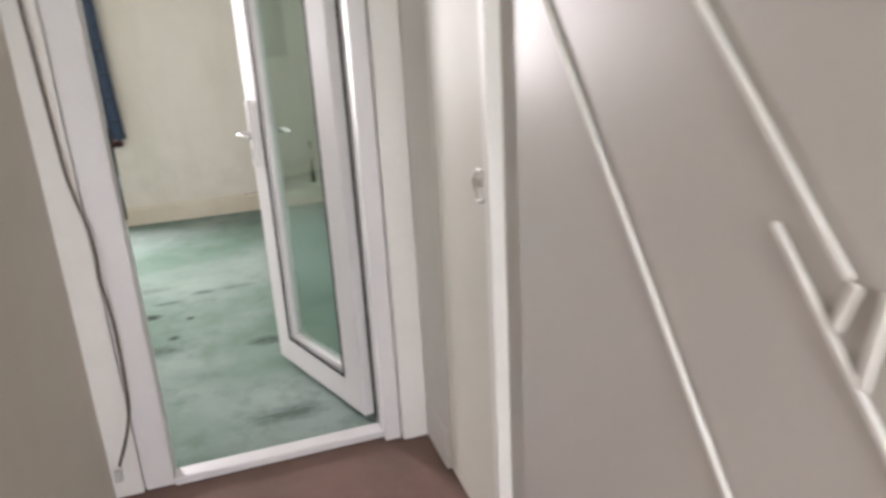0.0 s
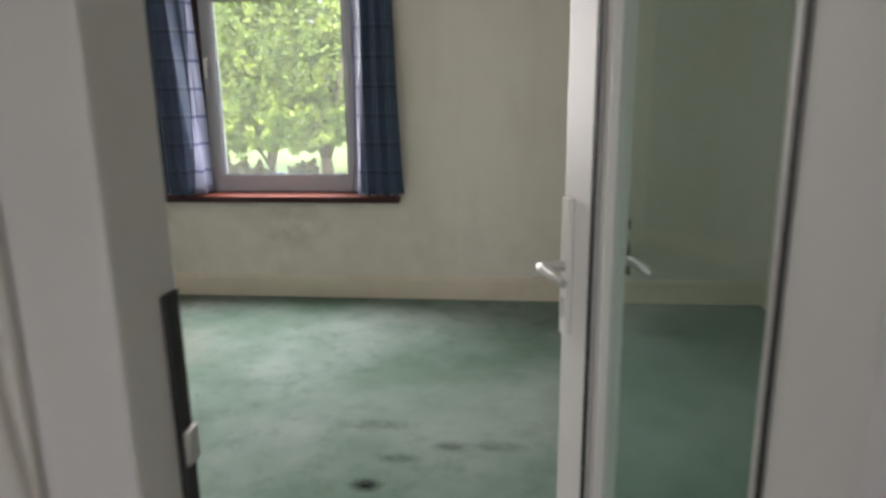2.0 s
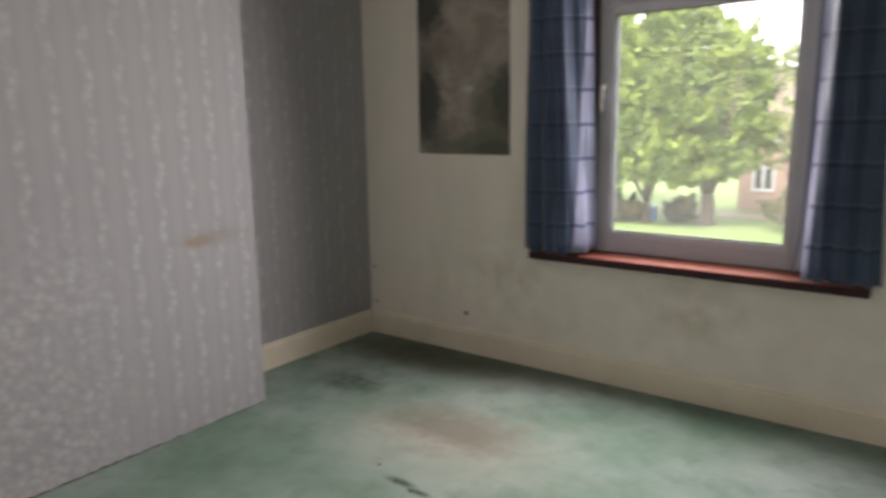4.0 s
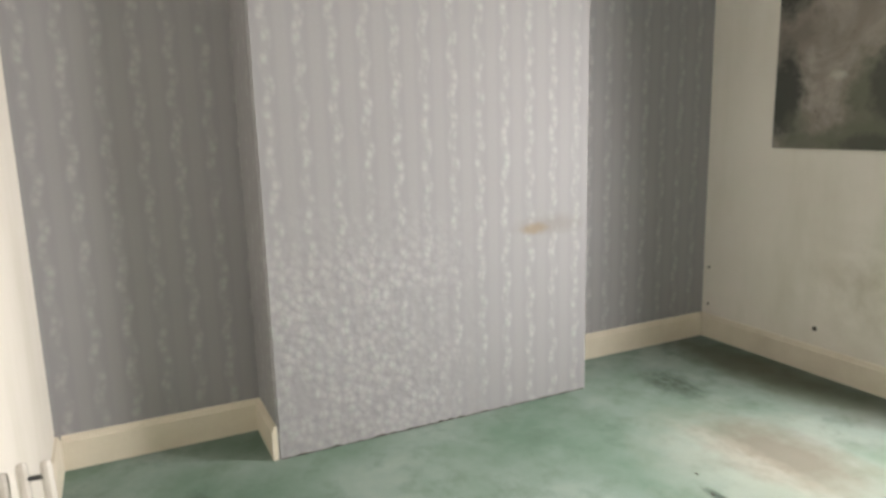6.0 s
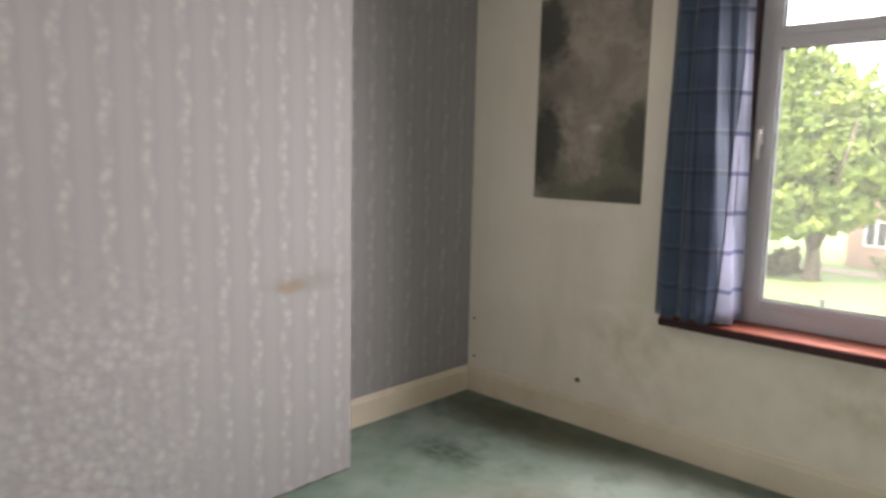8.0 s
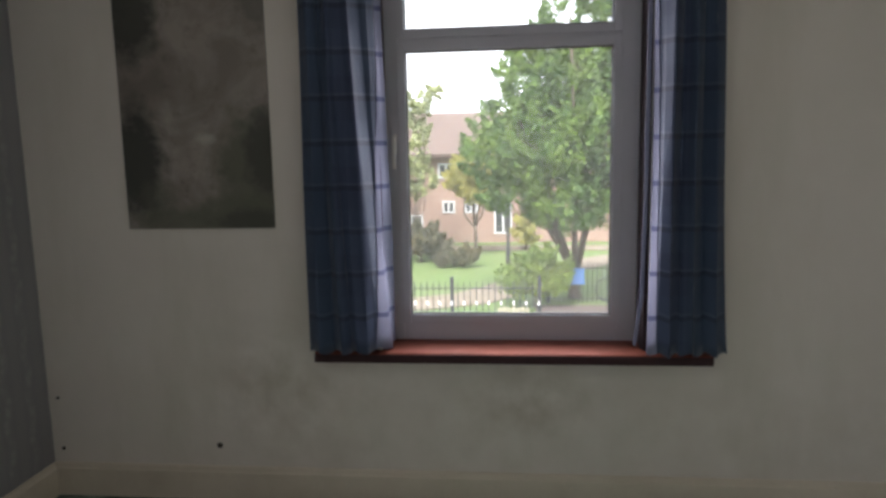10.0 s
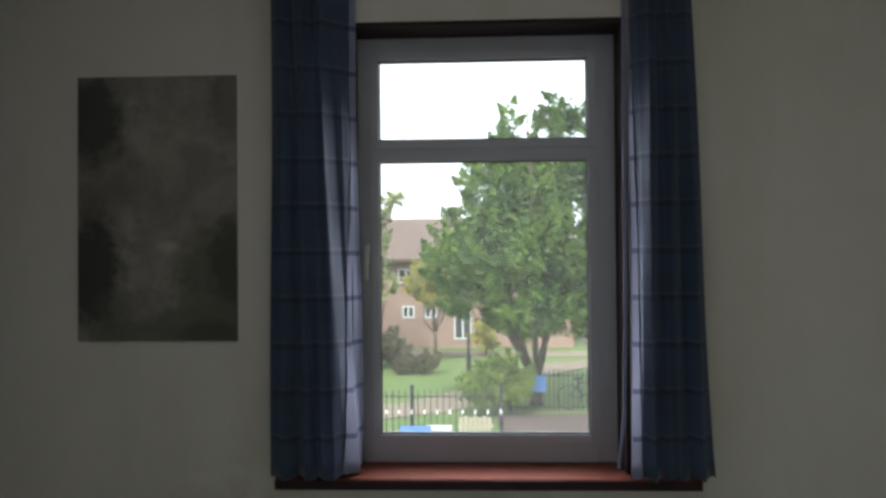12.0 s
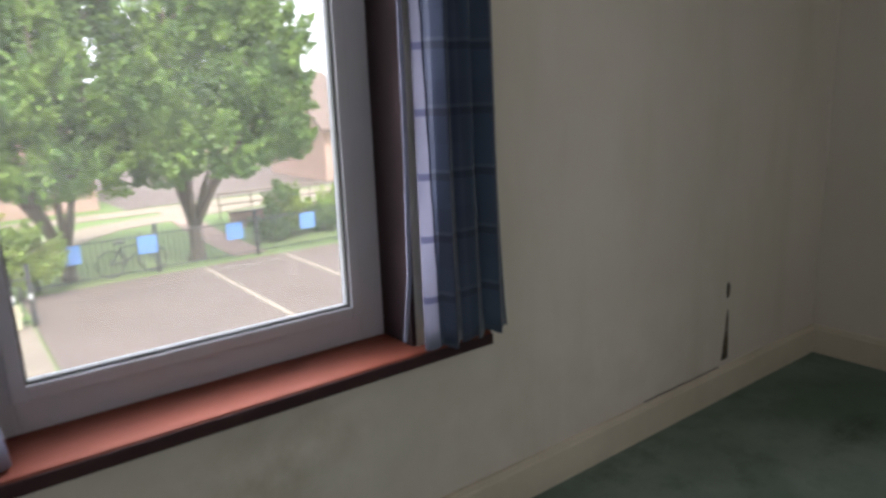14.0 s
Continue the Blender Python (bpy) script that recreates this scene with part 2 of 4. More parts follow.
hgt = paper.math("ADD", paper.math("MULTIPLY", flower, mask), paper.math("MULTIPLY", paper.math("MULTIPLY", low, paper.noise(26, 3)), 3.0))
paper.bump(hgt, 0.26, 0.006)

# poster eaten by black mould
mould = Mat("mouldy_poster_paper", rough=0.7)
mx, my, mz = mould.xyz()
n1 = mould.noise(4.2, 6, 0.6, None, 0.7)
c = mould.mix(mould.ramp(n1, 0.44, 0.58, 0, 0.85), (0.38, 0.345, 0.31), (0.25, 0.225, 0.2))
SLATE, MOSS, BROWN = (0.052, 0.057, 0.05), (0.13, 0.135, 0.1), (0.15, 0.13, 0.11)
for at, r, sq, k, col in (((0.94, 0, 1.62), 0.2, (1.0, 1, 0.8), 0.22, BROWN), ((0.5, 0, 1.7), 0.13, (1.0, 1, 0.8), 0.55, BROWN), ((0.82, 0, 1.95), 0.16, (0.8, 1, 1.0), 0.12, BROWN), ((0.47, 0, 1.95), 0.12, (1.1, 1, 0.75), 0.9, SLATE),
                          ((0.48, 0, 1.38), 0.115, (1.2, 1, 0.6), 0.95, SLATE), ((0.95, 0, 1.34), 0.15, (1.0, 1, 0.7), 0.85, MOSS), ((0.99, 0, 1.42), 0.07, (1.0, 1, 0.45), 0.7, SLATE), ((0.88, 0, 1.17), 0.13, (0.7, 1, 1.8), 0.85, MOSS),
                          ((0.62, 0, 1.15), 0.1, (0.6, 1, 2.2), 0.75, MOSS), ((0.56, 0, 1.24), 0.06, (0.8, 1, 0.9), 0.5, MOSS), ((0.93, 0, 1.15), 0.07, (0.6, 1, 1.6), 0.6, SLATE), ((0.99, 0, 2.0), 0.08, (1.1, 1, 0.6), 0.5, SLATE)):
    c = mould.mix(mould.math("MULTIPLY", mould.spot(at, r * 1.1, 0.3, sq), k), c, col)
c = mould.mix(mould.ramp(mould.noise(16, 5, 0.7), 0.56, 0.7, 0, 0.4), c, (0.09, 0.085, 0.07))
c = mould.mix(mould.math("MULTIPLY", mould.spot((0.76, 0, 1.47), 0.024, 0.5, (0.7, 1, 1.3)), 0.8), c, (0.5, 0.48, 0.44))
mould.color(c).bump(mould.noise(50, 4), 0.2, 0.003)

# navy check curtain cloth, laid out by the cloth's own metres
cloth = Mat("navy_check_curtain_cloth", rough=0.6, spec=0.35)
cloth.b.inputs["Sheen Weight"].default_value = 0.25
uvn = cloth.node("ShaderNodeUVMap")
cu, cv, _ = cloth.xyz(uvn.outputs[0])


def lines(m, coord, period, shift, half):
    f = m.math("FRACT", m.math("ADD", m.math("DIVIDE", coord, period), shift))
    return m.ramp(m.math("ABSOLUTE", m.math("SUBTRACT", f, 0.5)), half + 0.012, half)


blockv = lines(cloth, cv, 0.325, 0.085, 0.25)
blocku = lines(cloth, cu, 0.52, 0.25, 0.25)
c = cloth.mix(cloth.math("MULTIPLY", blockv, 0.4), (0.039, 0.058, 0.115), (0.053, 0.082, 0.152))
c = cloth.mix(cloth.math("MULTIPLY", blocku, 0.5), c, (0.037, 0.068, 0.115))
c = cloth.mix(cloth.math("MULTIPLY", lines(cloth, cv, 0.1625, 0.67, 0.05), 0.48), c, (0.008, 0.01, 0.028))
c = cloth.mix(cloth.math("MULTIPLY", lines(cloth, cv, 0.1625, 0.58, 0.022), 0.14), c, (0.22, 0.27, 0.36))
c = cloth.mix(cloth.math("MULTIPLY", lines(cloth, cu, 0.26, 0.5, 0.035), 0.12), c, (0.01, 0.012, 0.03))
c = cloth.mix(cloth.math("MULTIPLY", lines(cloth, cu, 0.26, 0.44, 0.018), 0.04), c, (0.25, 0.3, 0.4))
cloth.color(c).bump(cloth.noise(400, 2), 0.2, 0.002)
# the check cloth in window light, its brightness put into a lavender colour
lit_cloth = Mat("lit_lavender_check_cloth", rough=0.85, spec=0.2)
uvn2 = lit_cloth.node("ShaderNodeUVMap")
_, lv, _ = lit_cloth.xyz(uvn2.outputs[0])
c = lit_cloth.mix(lit_cloth.ramp(lit_cloth.noise(12, 3), 0.35, 0.7, 0, 0.4), (0.27, 0.285, 0.4), (0.2, 0.22, 0.32))
c = lit_cloth.mix(lit_cloth.math("MULTIPLY", lines(lit_cloth, lv, 0.1625, 0.67, 0.05), 0.75), c, (0.06, 0.07, 0.16))
lit_cloth.color(c).bump(lit_cloth.noise(400, 2), 0.2, 0.002)


def glass(name, tint, gloss_rough=0.0, haze=0.0):
    m = bpy.data.materials.new(name)
    m.use_nodes = True
    t = m.node_tree
    t.nodes.clear()
    out = t.nodes.new("ShaderNodeOutputMaterial")
    mixer, clear, gl, lw, pw = (t.nodes.new("ShaderNode" + k) for k in ("MixShader", "BsdfTransparent", "BsdfGlossy", "LayerWeight", "Math"))
    clear.inputs[0].default_value = (*tint, 1)
    gl.inputs["Roughness"].default_value = gloss_rough
    lw.inputs["Blend"].default_value = 0.5
    pw.operation = "POWER"
    pw.inputs[1].default_value = 4.0
    t.links.new(lw.outputs["Facing"], pw.inputs[0])
    base_ = t.nodes.new("ShaderNodeMath")
    base_.operation, base_.use_clamp = "ADD", True
    base_.inputs[1].default_value = 0.035
    t.links.new(pw.outputs[0], base_.inputs[0])
    t.links.new(base_.outputs[0], mixer.inputs[0])
    t.links.new(clear.outputs[0], mixer.inputs[1])
    t.links.new(gl.outputs[0], mixer.inputs[2])
    # uneven pale film that puts a haze into the glass
    film, veil_, tex = (t.nodes.new("ShaderNode" + k) for k in ("MixShader", "BsdfTranslucent", "TexNoise"))
    tex.inputs["Scale"].default_value = 3.0
    tex.inputs["Detail"].default_value = 5.0
    amount = t.nodes.new("ShaderNodeMapRange")
    amount.inputs["From Min"].default_value, amount.inputs["From Max"].default_value = 0.3, 0.7
    amount.inputs["To Min"].default_value, amount.inputs["To Max"].default_value = haze * 0.7, haze * 1.3
    t.links.new(tex.outputs["Fac"], amount.inputs["Value"])
    t.links.new(amount.outputs["Result"], film.inputs[0])
    veil_.inputs[0].default_value = (0.86, 0.87, 0.86, 1)
    t.links.new(mixer.outputs[0], film.inputs[1])
    t.links.new(veil_.outputs[0], film.inputs[2])
    t.links.new(film.outputs[0], out.inputs[0])
    return m


# the glare veil over the view is put into this pane as film
window_glass = glass("hazy_window_glass", (0.97, 0.98, 0.98), 0.0, 0.036)
door_glass = glass("door_glass", (0.77, 0.86, 0.825), 0.02, 0.03)

# outdoors
grass = painted("lawn_grass", (0.085, 0.135, 0.035), (0.14, 0.16, 0.06), 0.9, 0.5, 14, 0.8, 0.6)
tarmac = painted("worn_tarmac", (0.088, 0.066, 0.057), (0.115, 0.088, 0.076), 0.9, 0.7, 30, 0.8, 0.4)
paving = painted("pale_paving", (0.165, 0.135, 0.105), (0.115, 0.095, 0.075), 0.9, 1.0, 20, 0.7, 0.4)
line_paint = painted("faded_line_paint", (0.24, 0.2, 0.16), (0.12, 0.1, 0.085), 0.8, 3, 20, 0.8)
brick = painted("red_brick", (0.34, 0.235, 0.19), (0.26, 0.175, 0.14), 0.9, 0.8, 12, 0.8, 0.4)
roof_tile = painted("brown_roof_tile", (0.13, 0.093, 0.078), (0.09, 0.065, 0.055), 0.9, 1.2, 14, 0.8, 0.5)
dark_pane = painted("dark_window_pane", (0.05, 0.055, 0.06), (0.1, 0.1, 0.1), 0.1, 2, 9)
bark = painted("grey_bark", (0.12, 0.095, 0.07), (0.06, 0.05, 0.04), 0.95, 4, 25, 0.8, 0.7)
black_iron = painted("black_painted_iron", (0.035, 0.037, 0.04), (0.06, 0.06, 0.055), 0.5, 4, 40)
sign_blue = painted("pale_blue_notice", (0.085, 0.185, 0.4), (0.1, 0.21, 0.43), 0.5, 6, 30)
sign_ink = painted("notice_ink", (0.1, 0.18, 0.4), (0.13, 0.2, 0.42), 0.5, 6, 30)
white_board = painted("white_notice_board", (0.6, 0.6, 0.6), (0.5, 0.5, 0.49), 0.5, 6, 30)
bin_blue = painted("blue_plastic", (0.06, 0.16, 0.46), (0.05, 0.12, 0.33), 0.45, 4, 30)
pale_gate = painted("pale_yellow_timber", (0.36, 0.33, 0.235), (0.28, 0.25, 0.18), 0.7, 4, 30)
sandy_path = painted("sandy_path", (0.19, 0.155, 0.115), (0.14, 0.115, 0.085), 0.9, 1.2, 20, 0.6, 0.4)
pink_paving = painted("pinkish_block_paving", (0.27, 0.185, 0.15), (0.2, 0.14, 0.115), 0.9, 1.5, 20, 0.7, 0.4)
white_tip = painted("white_painted_tips", (0.78, 0.78, 0.76), (0.6, 0.6, 0.58), 0.5, 6, 30)


def leaves(name, a, b):
    m = Mat(name, a, 0.55, spec=0.3)
    info = m.node("ShaderNodeNewGeometry")
    col = m.mix(info.outputs["Random Per Island"], a, b)
    sprays = m.mix(m.ramp(m.noise(0.9, 3), 0.46, 0.64, 0, 0.6), m.mix(m.ramp(m.noise(2.2, 3), 0.4, 0.62, 0, 0.75), col, tuple(v * 0.7 for v in a)), tuple(v * k for v, k in zip(b, (1.25, 1.2, 0.95))))
    m.color(sprays)
    tr = m.node("ShaderNodeBsdfTranslucent")
    m.link(m.mix(0.5, a, b), tr.inputs[0])
    mx_ = m.node("ShaderNodeMixShader", Fac=0.3)
    out = m.t.nodes["Material Output"]
    m.link(m.b.outputs[0], mx_.inputs[1])
    m.link(tr.outputs[0], mx_.inputs[2])
    m.link(mx_.outputs[0], out.inputs["Surface"])
    return m


leaf_green = leaves("hornbeam_leaves", (0.055, 0.12, 0.038), (0.18, 0.275, 0.065))
leaf_light = leaves("maple_leaves", (0.105, 0.175, 0.04), (0.27, 0.34, 0.085))
leaf_pale = leaves("pale_feathery_leaves", (0.3, 0.34, 0.16), (0.44, 0.48, 0.25))
leaf_gold = leaves("golden_leaves", (0.34, 0.34, 0.11), (0.48, 0.44, 0.15))
leaf_dark = leaves("shrub_leaves", (0.09, 0.1, 0.06), (0.16, 0.14, 0.08))

# ---- builders ----


def material(m):
    return m.m if isinstance(m, Mat) else m


def mesh_of(name, bm, mat, smooth=False):
    me = bpy.data.meshes.new(name)
    bm.normal_update()
    bm.to_mesh(me)
    bm.free()
    for mm in mat if isinstance(mat, (list, tuple)) else [mat]:
        me.materials.append(material(mm))
    if smooth:
        for p in me.polygons:
            p.use_smooth = True
    return me


def part(name, bm, mat, parent=None, label="", smooth=False):
    ob = new(name, mesh_of(name, bm, mat, smooth))
    if isinstance(parent, str):
        parent, label = None, parent
    if parent is not None:
        ob.parent = parent
    if label:
        ob["label"] = label
    return ob


def thing(name, label, category, at=(0, 0, 0), group="", kind=""):
    ob = new(name)
    ob.empty_display_size = 0.1
    ob.location = at
    return tagged(ob, label, category, group, kind)


def box(bm, x0, x1, y0, y1, z0, z1, bevel=0.0, seg=2, m=None):
    vs = [bm.verts.new((x, y, z)) for x in (x0, x1) for y in (y0, y1) for z in (z0, z1)]
    fs = [bm.faces.new([vs[i] for i in f]) for f in ((0, 1, 3, 2), (4, 6, 7, 5), (0, 4, 5, 1), (2, 3, 7, 6), (0, 2, 6, 4), (1, 5, 7, 3))]
    if bevel:
        edges = {e for f in fs for e in f.edges}
        r = bmesh.ops.bevel(bm, geom=list(edges), offset=bevel, segments=seg, affect="EDGES", profile=0.7)
        vs = list({v for v in vs if v.is_valid} | {v for f in r["faces"] for v in f.verts})
    if m is not None:
        bmesh.ops.transform(bm, matrix=m, verts=vs)
    return vs


def boxes(*specs, bevel=0.0):
    bm = bmesh.new()
    for s in specs:
        box(bm, *s, bevel=bevel)
    return bm


def tube(bm, pts, radii, sides=8, caps=True):
    """A round tube through points, with a radius at each."""
    rings = []
    pts = [Vector(p) for p in pts]
    for i, p in enumerate(pts):
        d = (pts[min(i + 1, len(pts) - 1)] - pts[max(i - 1, 0)]).normalized()
        side = d.cross(Vector((0, 0, 1)) if abs(d.z) < 0.9 else Vector((1, 0, 0))).normalized()
        up = side.cross(d)
        r = radii[i] if isinstance(radii, (list, tuple)) else radii
        rings.append([bm.verts.new(p + (side * math.cos(a) + up * math.sin(a)) * r) for a in (2 * math.pi * k / sides for k in range(sides))])
    for a, b in zip(rings, rings[1:]):
        for k in range(sides):
            bm.faces.new((a[k], a[(k + 1) % sides], b[(k + 1) % sides], b[k]))
    if caps:
        bm.faces.new(rings[0][::-1])
        bm.faces.new(rings[-1])
    return bm


def extrude_poly(pts, axis, a, b):
    """A prism of a flat outline of 2D points, from a to b along the axis x, y or z."""
    bm = bmesh.new()

    def put(p, v):
        return {"x": (v, p[0], p[1]), "y": (p[0], v, p[1]), "z": (p[0], p[1], v)}[axis]

    lo = [bm.verts.new(put(p, a)) for p in pts]
    hi = [bm.verts.new(put(p, b)) for p in pts]
    n = len(pts)
    bm.faces.new(lo[::-1])
    bm.faces.new(hi)
    for i in range(n):
        bm.faces.new((lo[i], lo[(i + 1) % n], hi[(i + 1) % n], hi[i]))
    bmesh.ops.recalc_face_normals(bm, faces=bm.faces[:])
    return bm


def structure(name, bm, mat, label, category, smooth=False):
    return tagged(part(name, bm, mat, None, "", smooth), label, category, kind="structure")

# ---- bedroom shell ----
W, D, H = 4.80, -3.41, 2.62          # east wall, south wall, ceiling height
TH = 0.095                           # thickness of the south wall
WX0, WX1, WZ0, WZ1 = 1.42, 2.43, 0.60, 2.28   # window opening in the north wall
DX0, DX1, DZ = 2.85, 3.85, 2.12      # opening for the door frame in the south wall

structure("floor", boxes((-0.12, W + 0.12, D, 0.0, -0.06, 0.0), (2.86, 3.84, D - 0.051, D, -0.0028, 0.0)), carpet, "green cut-pile carpet, worn pale and stained, with shade painted by the window wall", "carpet floor")
structure("wall_north", boxes((-0.3, WX0, 0, 0.32, -0.3, H + 0.1), (WX1, W + 0.3, 0, 0.32, -0.3, H + 0.1), (WX0, WX1, 0, 0.32, -0.3, WZ0), (WX0, WX1, 0, 0.32, WZ1, H + 0.1)),
          wall, "off-white plaster wall with damp stains under the window", "wall")
structure("wall_west", boxes((-0.3, 0, D - 0.15, 0, -0.3, H + 0.1)), paper, "alcove wall in grey floral stripe wallpaper", "wall")
bm = boxes((0.0, 0.337, -2.625, -1.122, 0, H))
bmesh.ops.bevel(bm, geom=[e for e in bm.edges if abs(e.verts[0].co.x - 0.337) < 1e-4 and abs(e.verts[1].co.x - 0.337) < 1e-4 and abs(e.verts[0].co.z - e.verts[1].co.z) > 1],
                offset=0.008, segments=3, affect="EDGES")
structure("chimney_breast", bm, paper, "boarded chimney breast papered in grey floral stripes, bubbling low down", "chimney breast")
structure("wall_east", boxes((W, W + 0.3, D - 0.15, 0, -0.3, H + 0.1)), wall, "plain off-white plaster wall", "wall")
structure("wall_south", boxes((0, DX0, D - TH, D, -0.3, H + 0.1), (DX1, W, D - TH, D, -0.3, H + 0.1), (DX0, DX1, D - TH, D, DZ, H + 0.1)),
          [wall, landing_wall], "off-white plaster wall round the glazed door", "wall")
structure("ceiling", boxes((-0.3, W + 0.3, D - 0.15, 0.32, H, H + 0.12)), ceiling_mat, "plain white plaster ceiling", "ceiling")


def baseboard(x0, x1, y0, y1, facing):
    """A skirting board with a chamfered top; facing is the side that looks into the room."""
    h, t = 0.141, 0.021
    prof = [(0, 0.001), (t, 0.001), (t, h - 0.022), (t - 0.006, h - 0.014), (t - 0.006, h - 0.008), (t - 0.011, h), (0, h)]
    if facing in "NS":
        s = -1 if facing == "S" else 1
        bm_ = extrude_poly([(y0 + s * a, b) for a, b in prof], "x", x0, x1)
    else:
        s = -1 if facing == "W" else 1
        bm_ = extrude_poly([(x0 + s * a, b) for a, b in prof], "y", y0, y1)
    return structure("baseboard", bm_, cream, "cream gloss-painted skirting board, chipped and scuffed", "skirting board")


baseboard(0.0, W, 0, 0, "S")
baseboard(0, 0, -1.122, -0.021, "E")
baseboard(0, 0, D + 0.021, -2.625, "E")
baseboard(0.021, 0.337, -2.625, -2.625, "S")
baseboard(W, W, D, -0.021, "W")
baseboard(0.0, DX0, D, D, "N")
baseboard(DX1, W, D, D, "N")

# ---- window ----
win = thing("window_1", "white plastic window with a fixed top light and an opening casement", "window", (1.92, 0.2, 0.64), kind="structure")


def under(parent, ob):
    ob.parent = parent
    ob.matrix_parent_inverse = Matrix.Translation(parent.location).inverted()
    return ob


def wpart(name, bm, mat, label="", parent=win, smooth=False):
    return under(parent, part(name, bm, mat, None, label, smooth))


FX0, FX1, FZ0, FZ1 = 1.435, 2.415, 0.645, 2.262
GX0, GX1, GZ0, GZ1, UZ0, UZ1 = 1.515, 2.314, 0.745, 1.791, 1.872, 2.18
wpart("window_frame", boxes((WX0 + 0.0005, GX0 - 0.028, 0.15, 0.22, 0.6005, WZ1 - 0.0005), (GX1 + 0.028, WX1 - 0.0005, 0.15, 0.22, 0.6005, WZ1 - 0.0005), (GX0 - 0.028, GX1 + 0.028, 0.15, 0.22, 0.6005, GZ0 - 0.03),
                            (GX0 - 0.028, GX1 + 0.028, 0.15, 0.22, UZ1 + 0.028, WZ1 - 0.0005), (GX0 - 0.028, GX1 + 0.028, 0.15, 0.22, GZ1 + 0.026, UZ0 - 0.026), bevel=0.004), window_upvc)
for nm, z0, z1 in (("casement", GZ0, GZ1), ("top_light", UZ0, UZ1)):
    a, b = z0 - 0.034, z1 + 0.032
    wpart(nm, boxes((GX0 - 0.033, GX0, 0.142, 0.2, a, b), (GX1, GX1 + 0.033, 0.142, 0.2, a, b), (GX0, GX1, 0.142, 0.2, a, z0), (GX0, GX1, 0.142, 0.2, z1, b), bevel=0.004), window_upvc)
    s = 0.006
    wpart("glazing_bead", boxes((GX0 + 0.001, GX0 + s, 0.155, 0.17, z0, z1), (GX1 - s, GX1 - 0.001, 0.155, 0.17, z0, z1), (GX0 + s, GX1 - s, 0.155, 0.17, z0 + 0.001, z0 + s),
                                (GX0 + s, GX1 - s, 0.155, 0.17, z1 - s, z1 - 0.001)), bead_grey, "thin grey glazing gasket")
    p = wpart("pane", boxes((GX0 + 0.001, GX1 - 0.001, 0.176, 0.18, z0 + 0.001, z1 - 0.001)), window_glass, "clear glass pane")
    p.visible_shadow = False
bm = boxes((1.462, 1.478, 0.132, 0.1415, 1.40, 1.475), bevel=0.003)
box(bm, 1.464, 1.476, 0.1, 0.1315, 1.445, 1.46, 0.003)
box(bm, 1.463, 1.478, 0.092, 0.1, 1.34, 1.462, 0.004)
wpart("window_handle", bm, white_metal, "white lever handle on the casement")
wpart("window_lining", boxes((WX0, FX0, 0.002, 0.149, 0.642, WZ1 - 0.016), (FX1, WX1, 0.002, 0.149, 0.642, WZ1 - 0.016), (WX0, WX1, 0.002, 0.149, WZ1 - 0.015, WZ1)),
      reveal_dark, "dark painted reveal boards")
bm = extrude_poly([(-0.045, 0.612), (-0.05, 0.622), (-0.046, 0.638), (-0.036, 0.641), (0.149, 0.641), (0.149, 0.606), (-0.03, 0.606)], "x", WX0, WX1)
wpart("window_sill", bm, sill_mat, "terracotta painted timber sill")
bm = extrude_poly([(-0.045, 0.612), (-0.05, 0.622), (-0.046, 0.638), (-0.036, 0.641), (-0.002, 0.641), (-0.002, 0.606), (-0.03, 0.606)], "x", 1.16, WX0)
wpart("sill_end", bm, sill_mat)
bm = extrude_poly([(-0.045, 0.612), (-0.05, 0.622), (-0.046, 0.638), (-0.036, 0.641), (-0.002, 0.641), (-0.002, 0.606), (-0.03, 0.606)], "x", WX1, 2.663)
wpart("sill_end", bm, sill_mat)
wpart("sill_edge", boxes((1.16, 2.663, -0.054, -0.0505, 0.602, 0.634)), sill_dark, "dark maroon front edge of the sill")
wpart("outer_sill", boxes((WX0 - 0.05, WX1 + 0.05, 0.222, 0.38, 0.56, 0.598)), window_upvc)


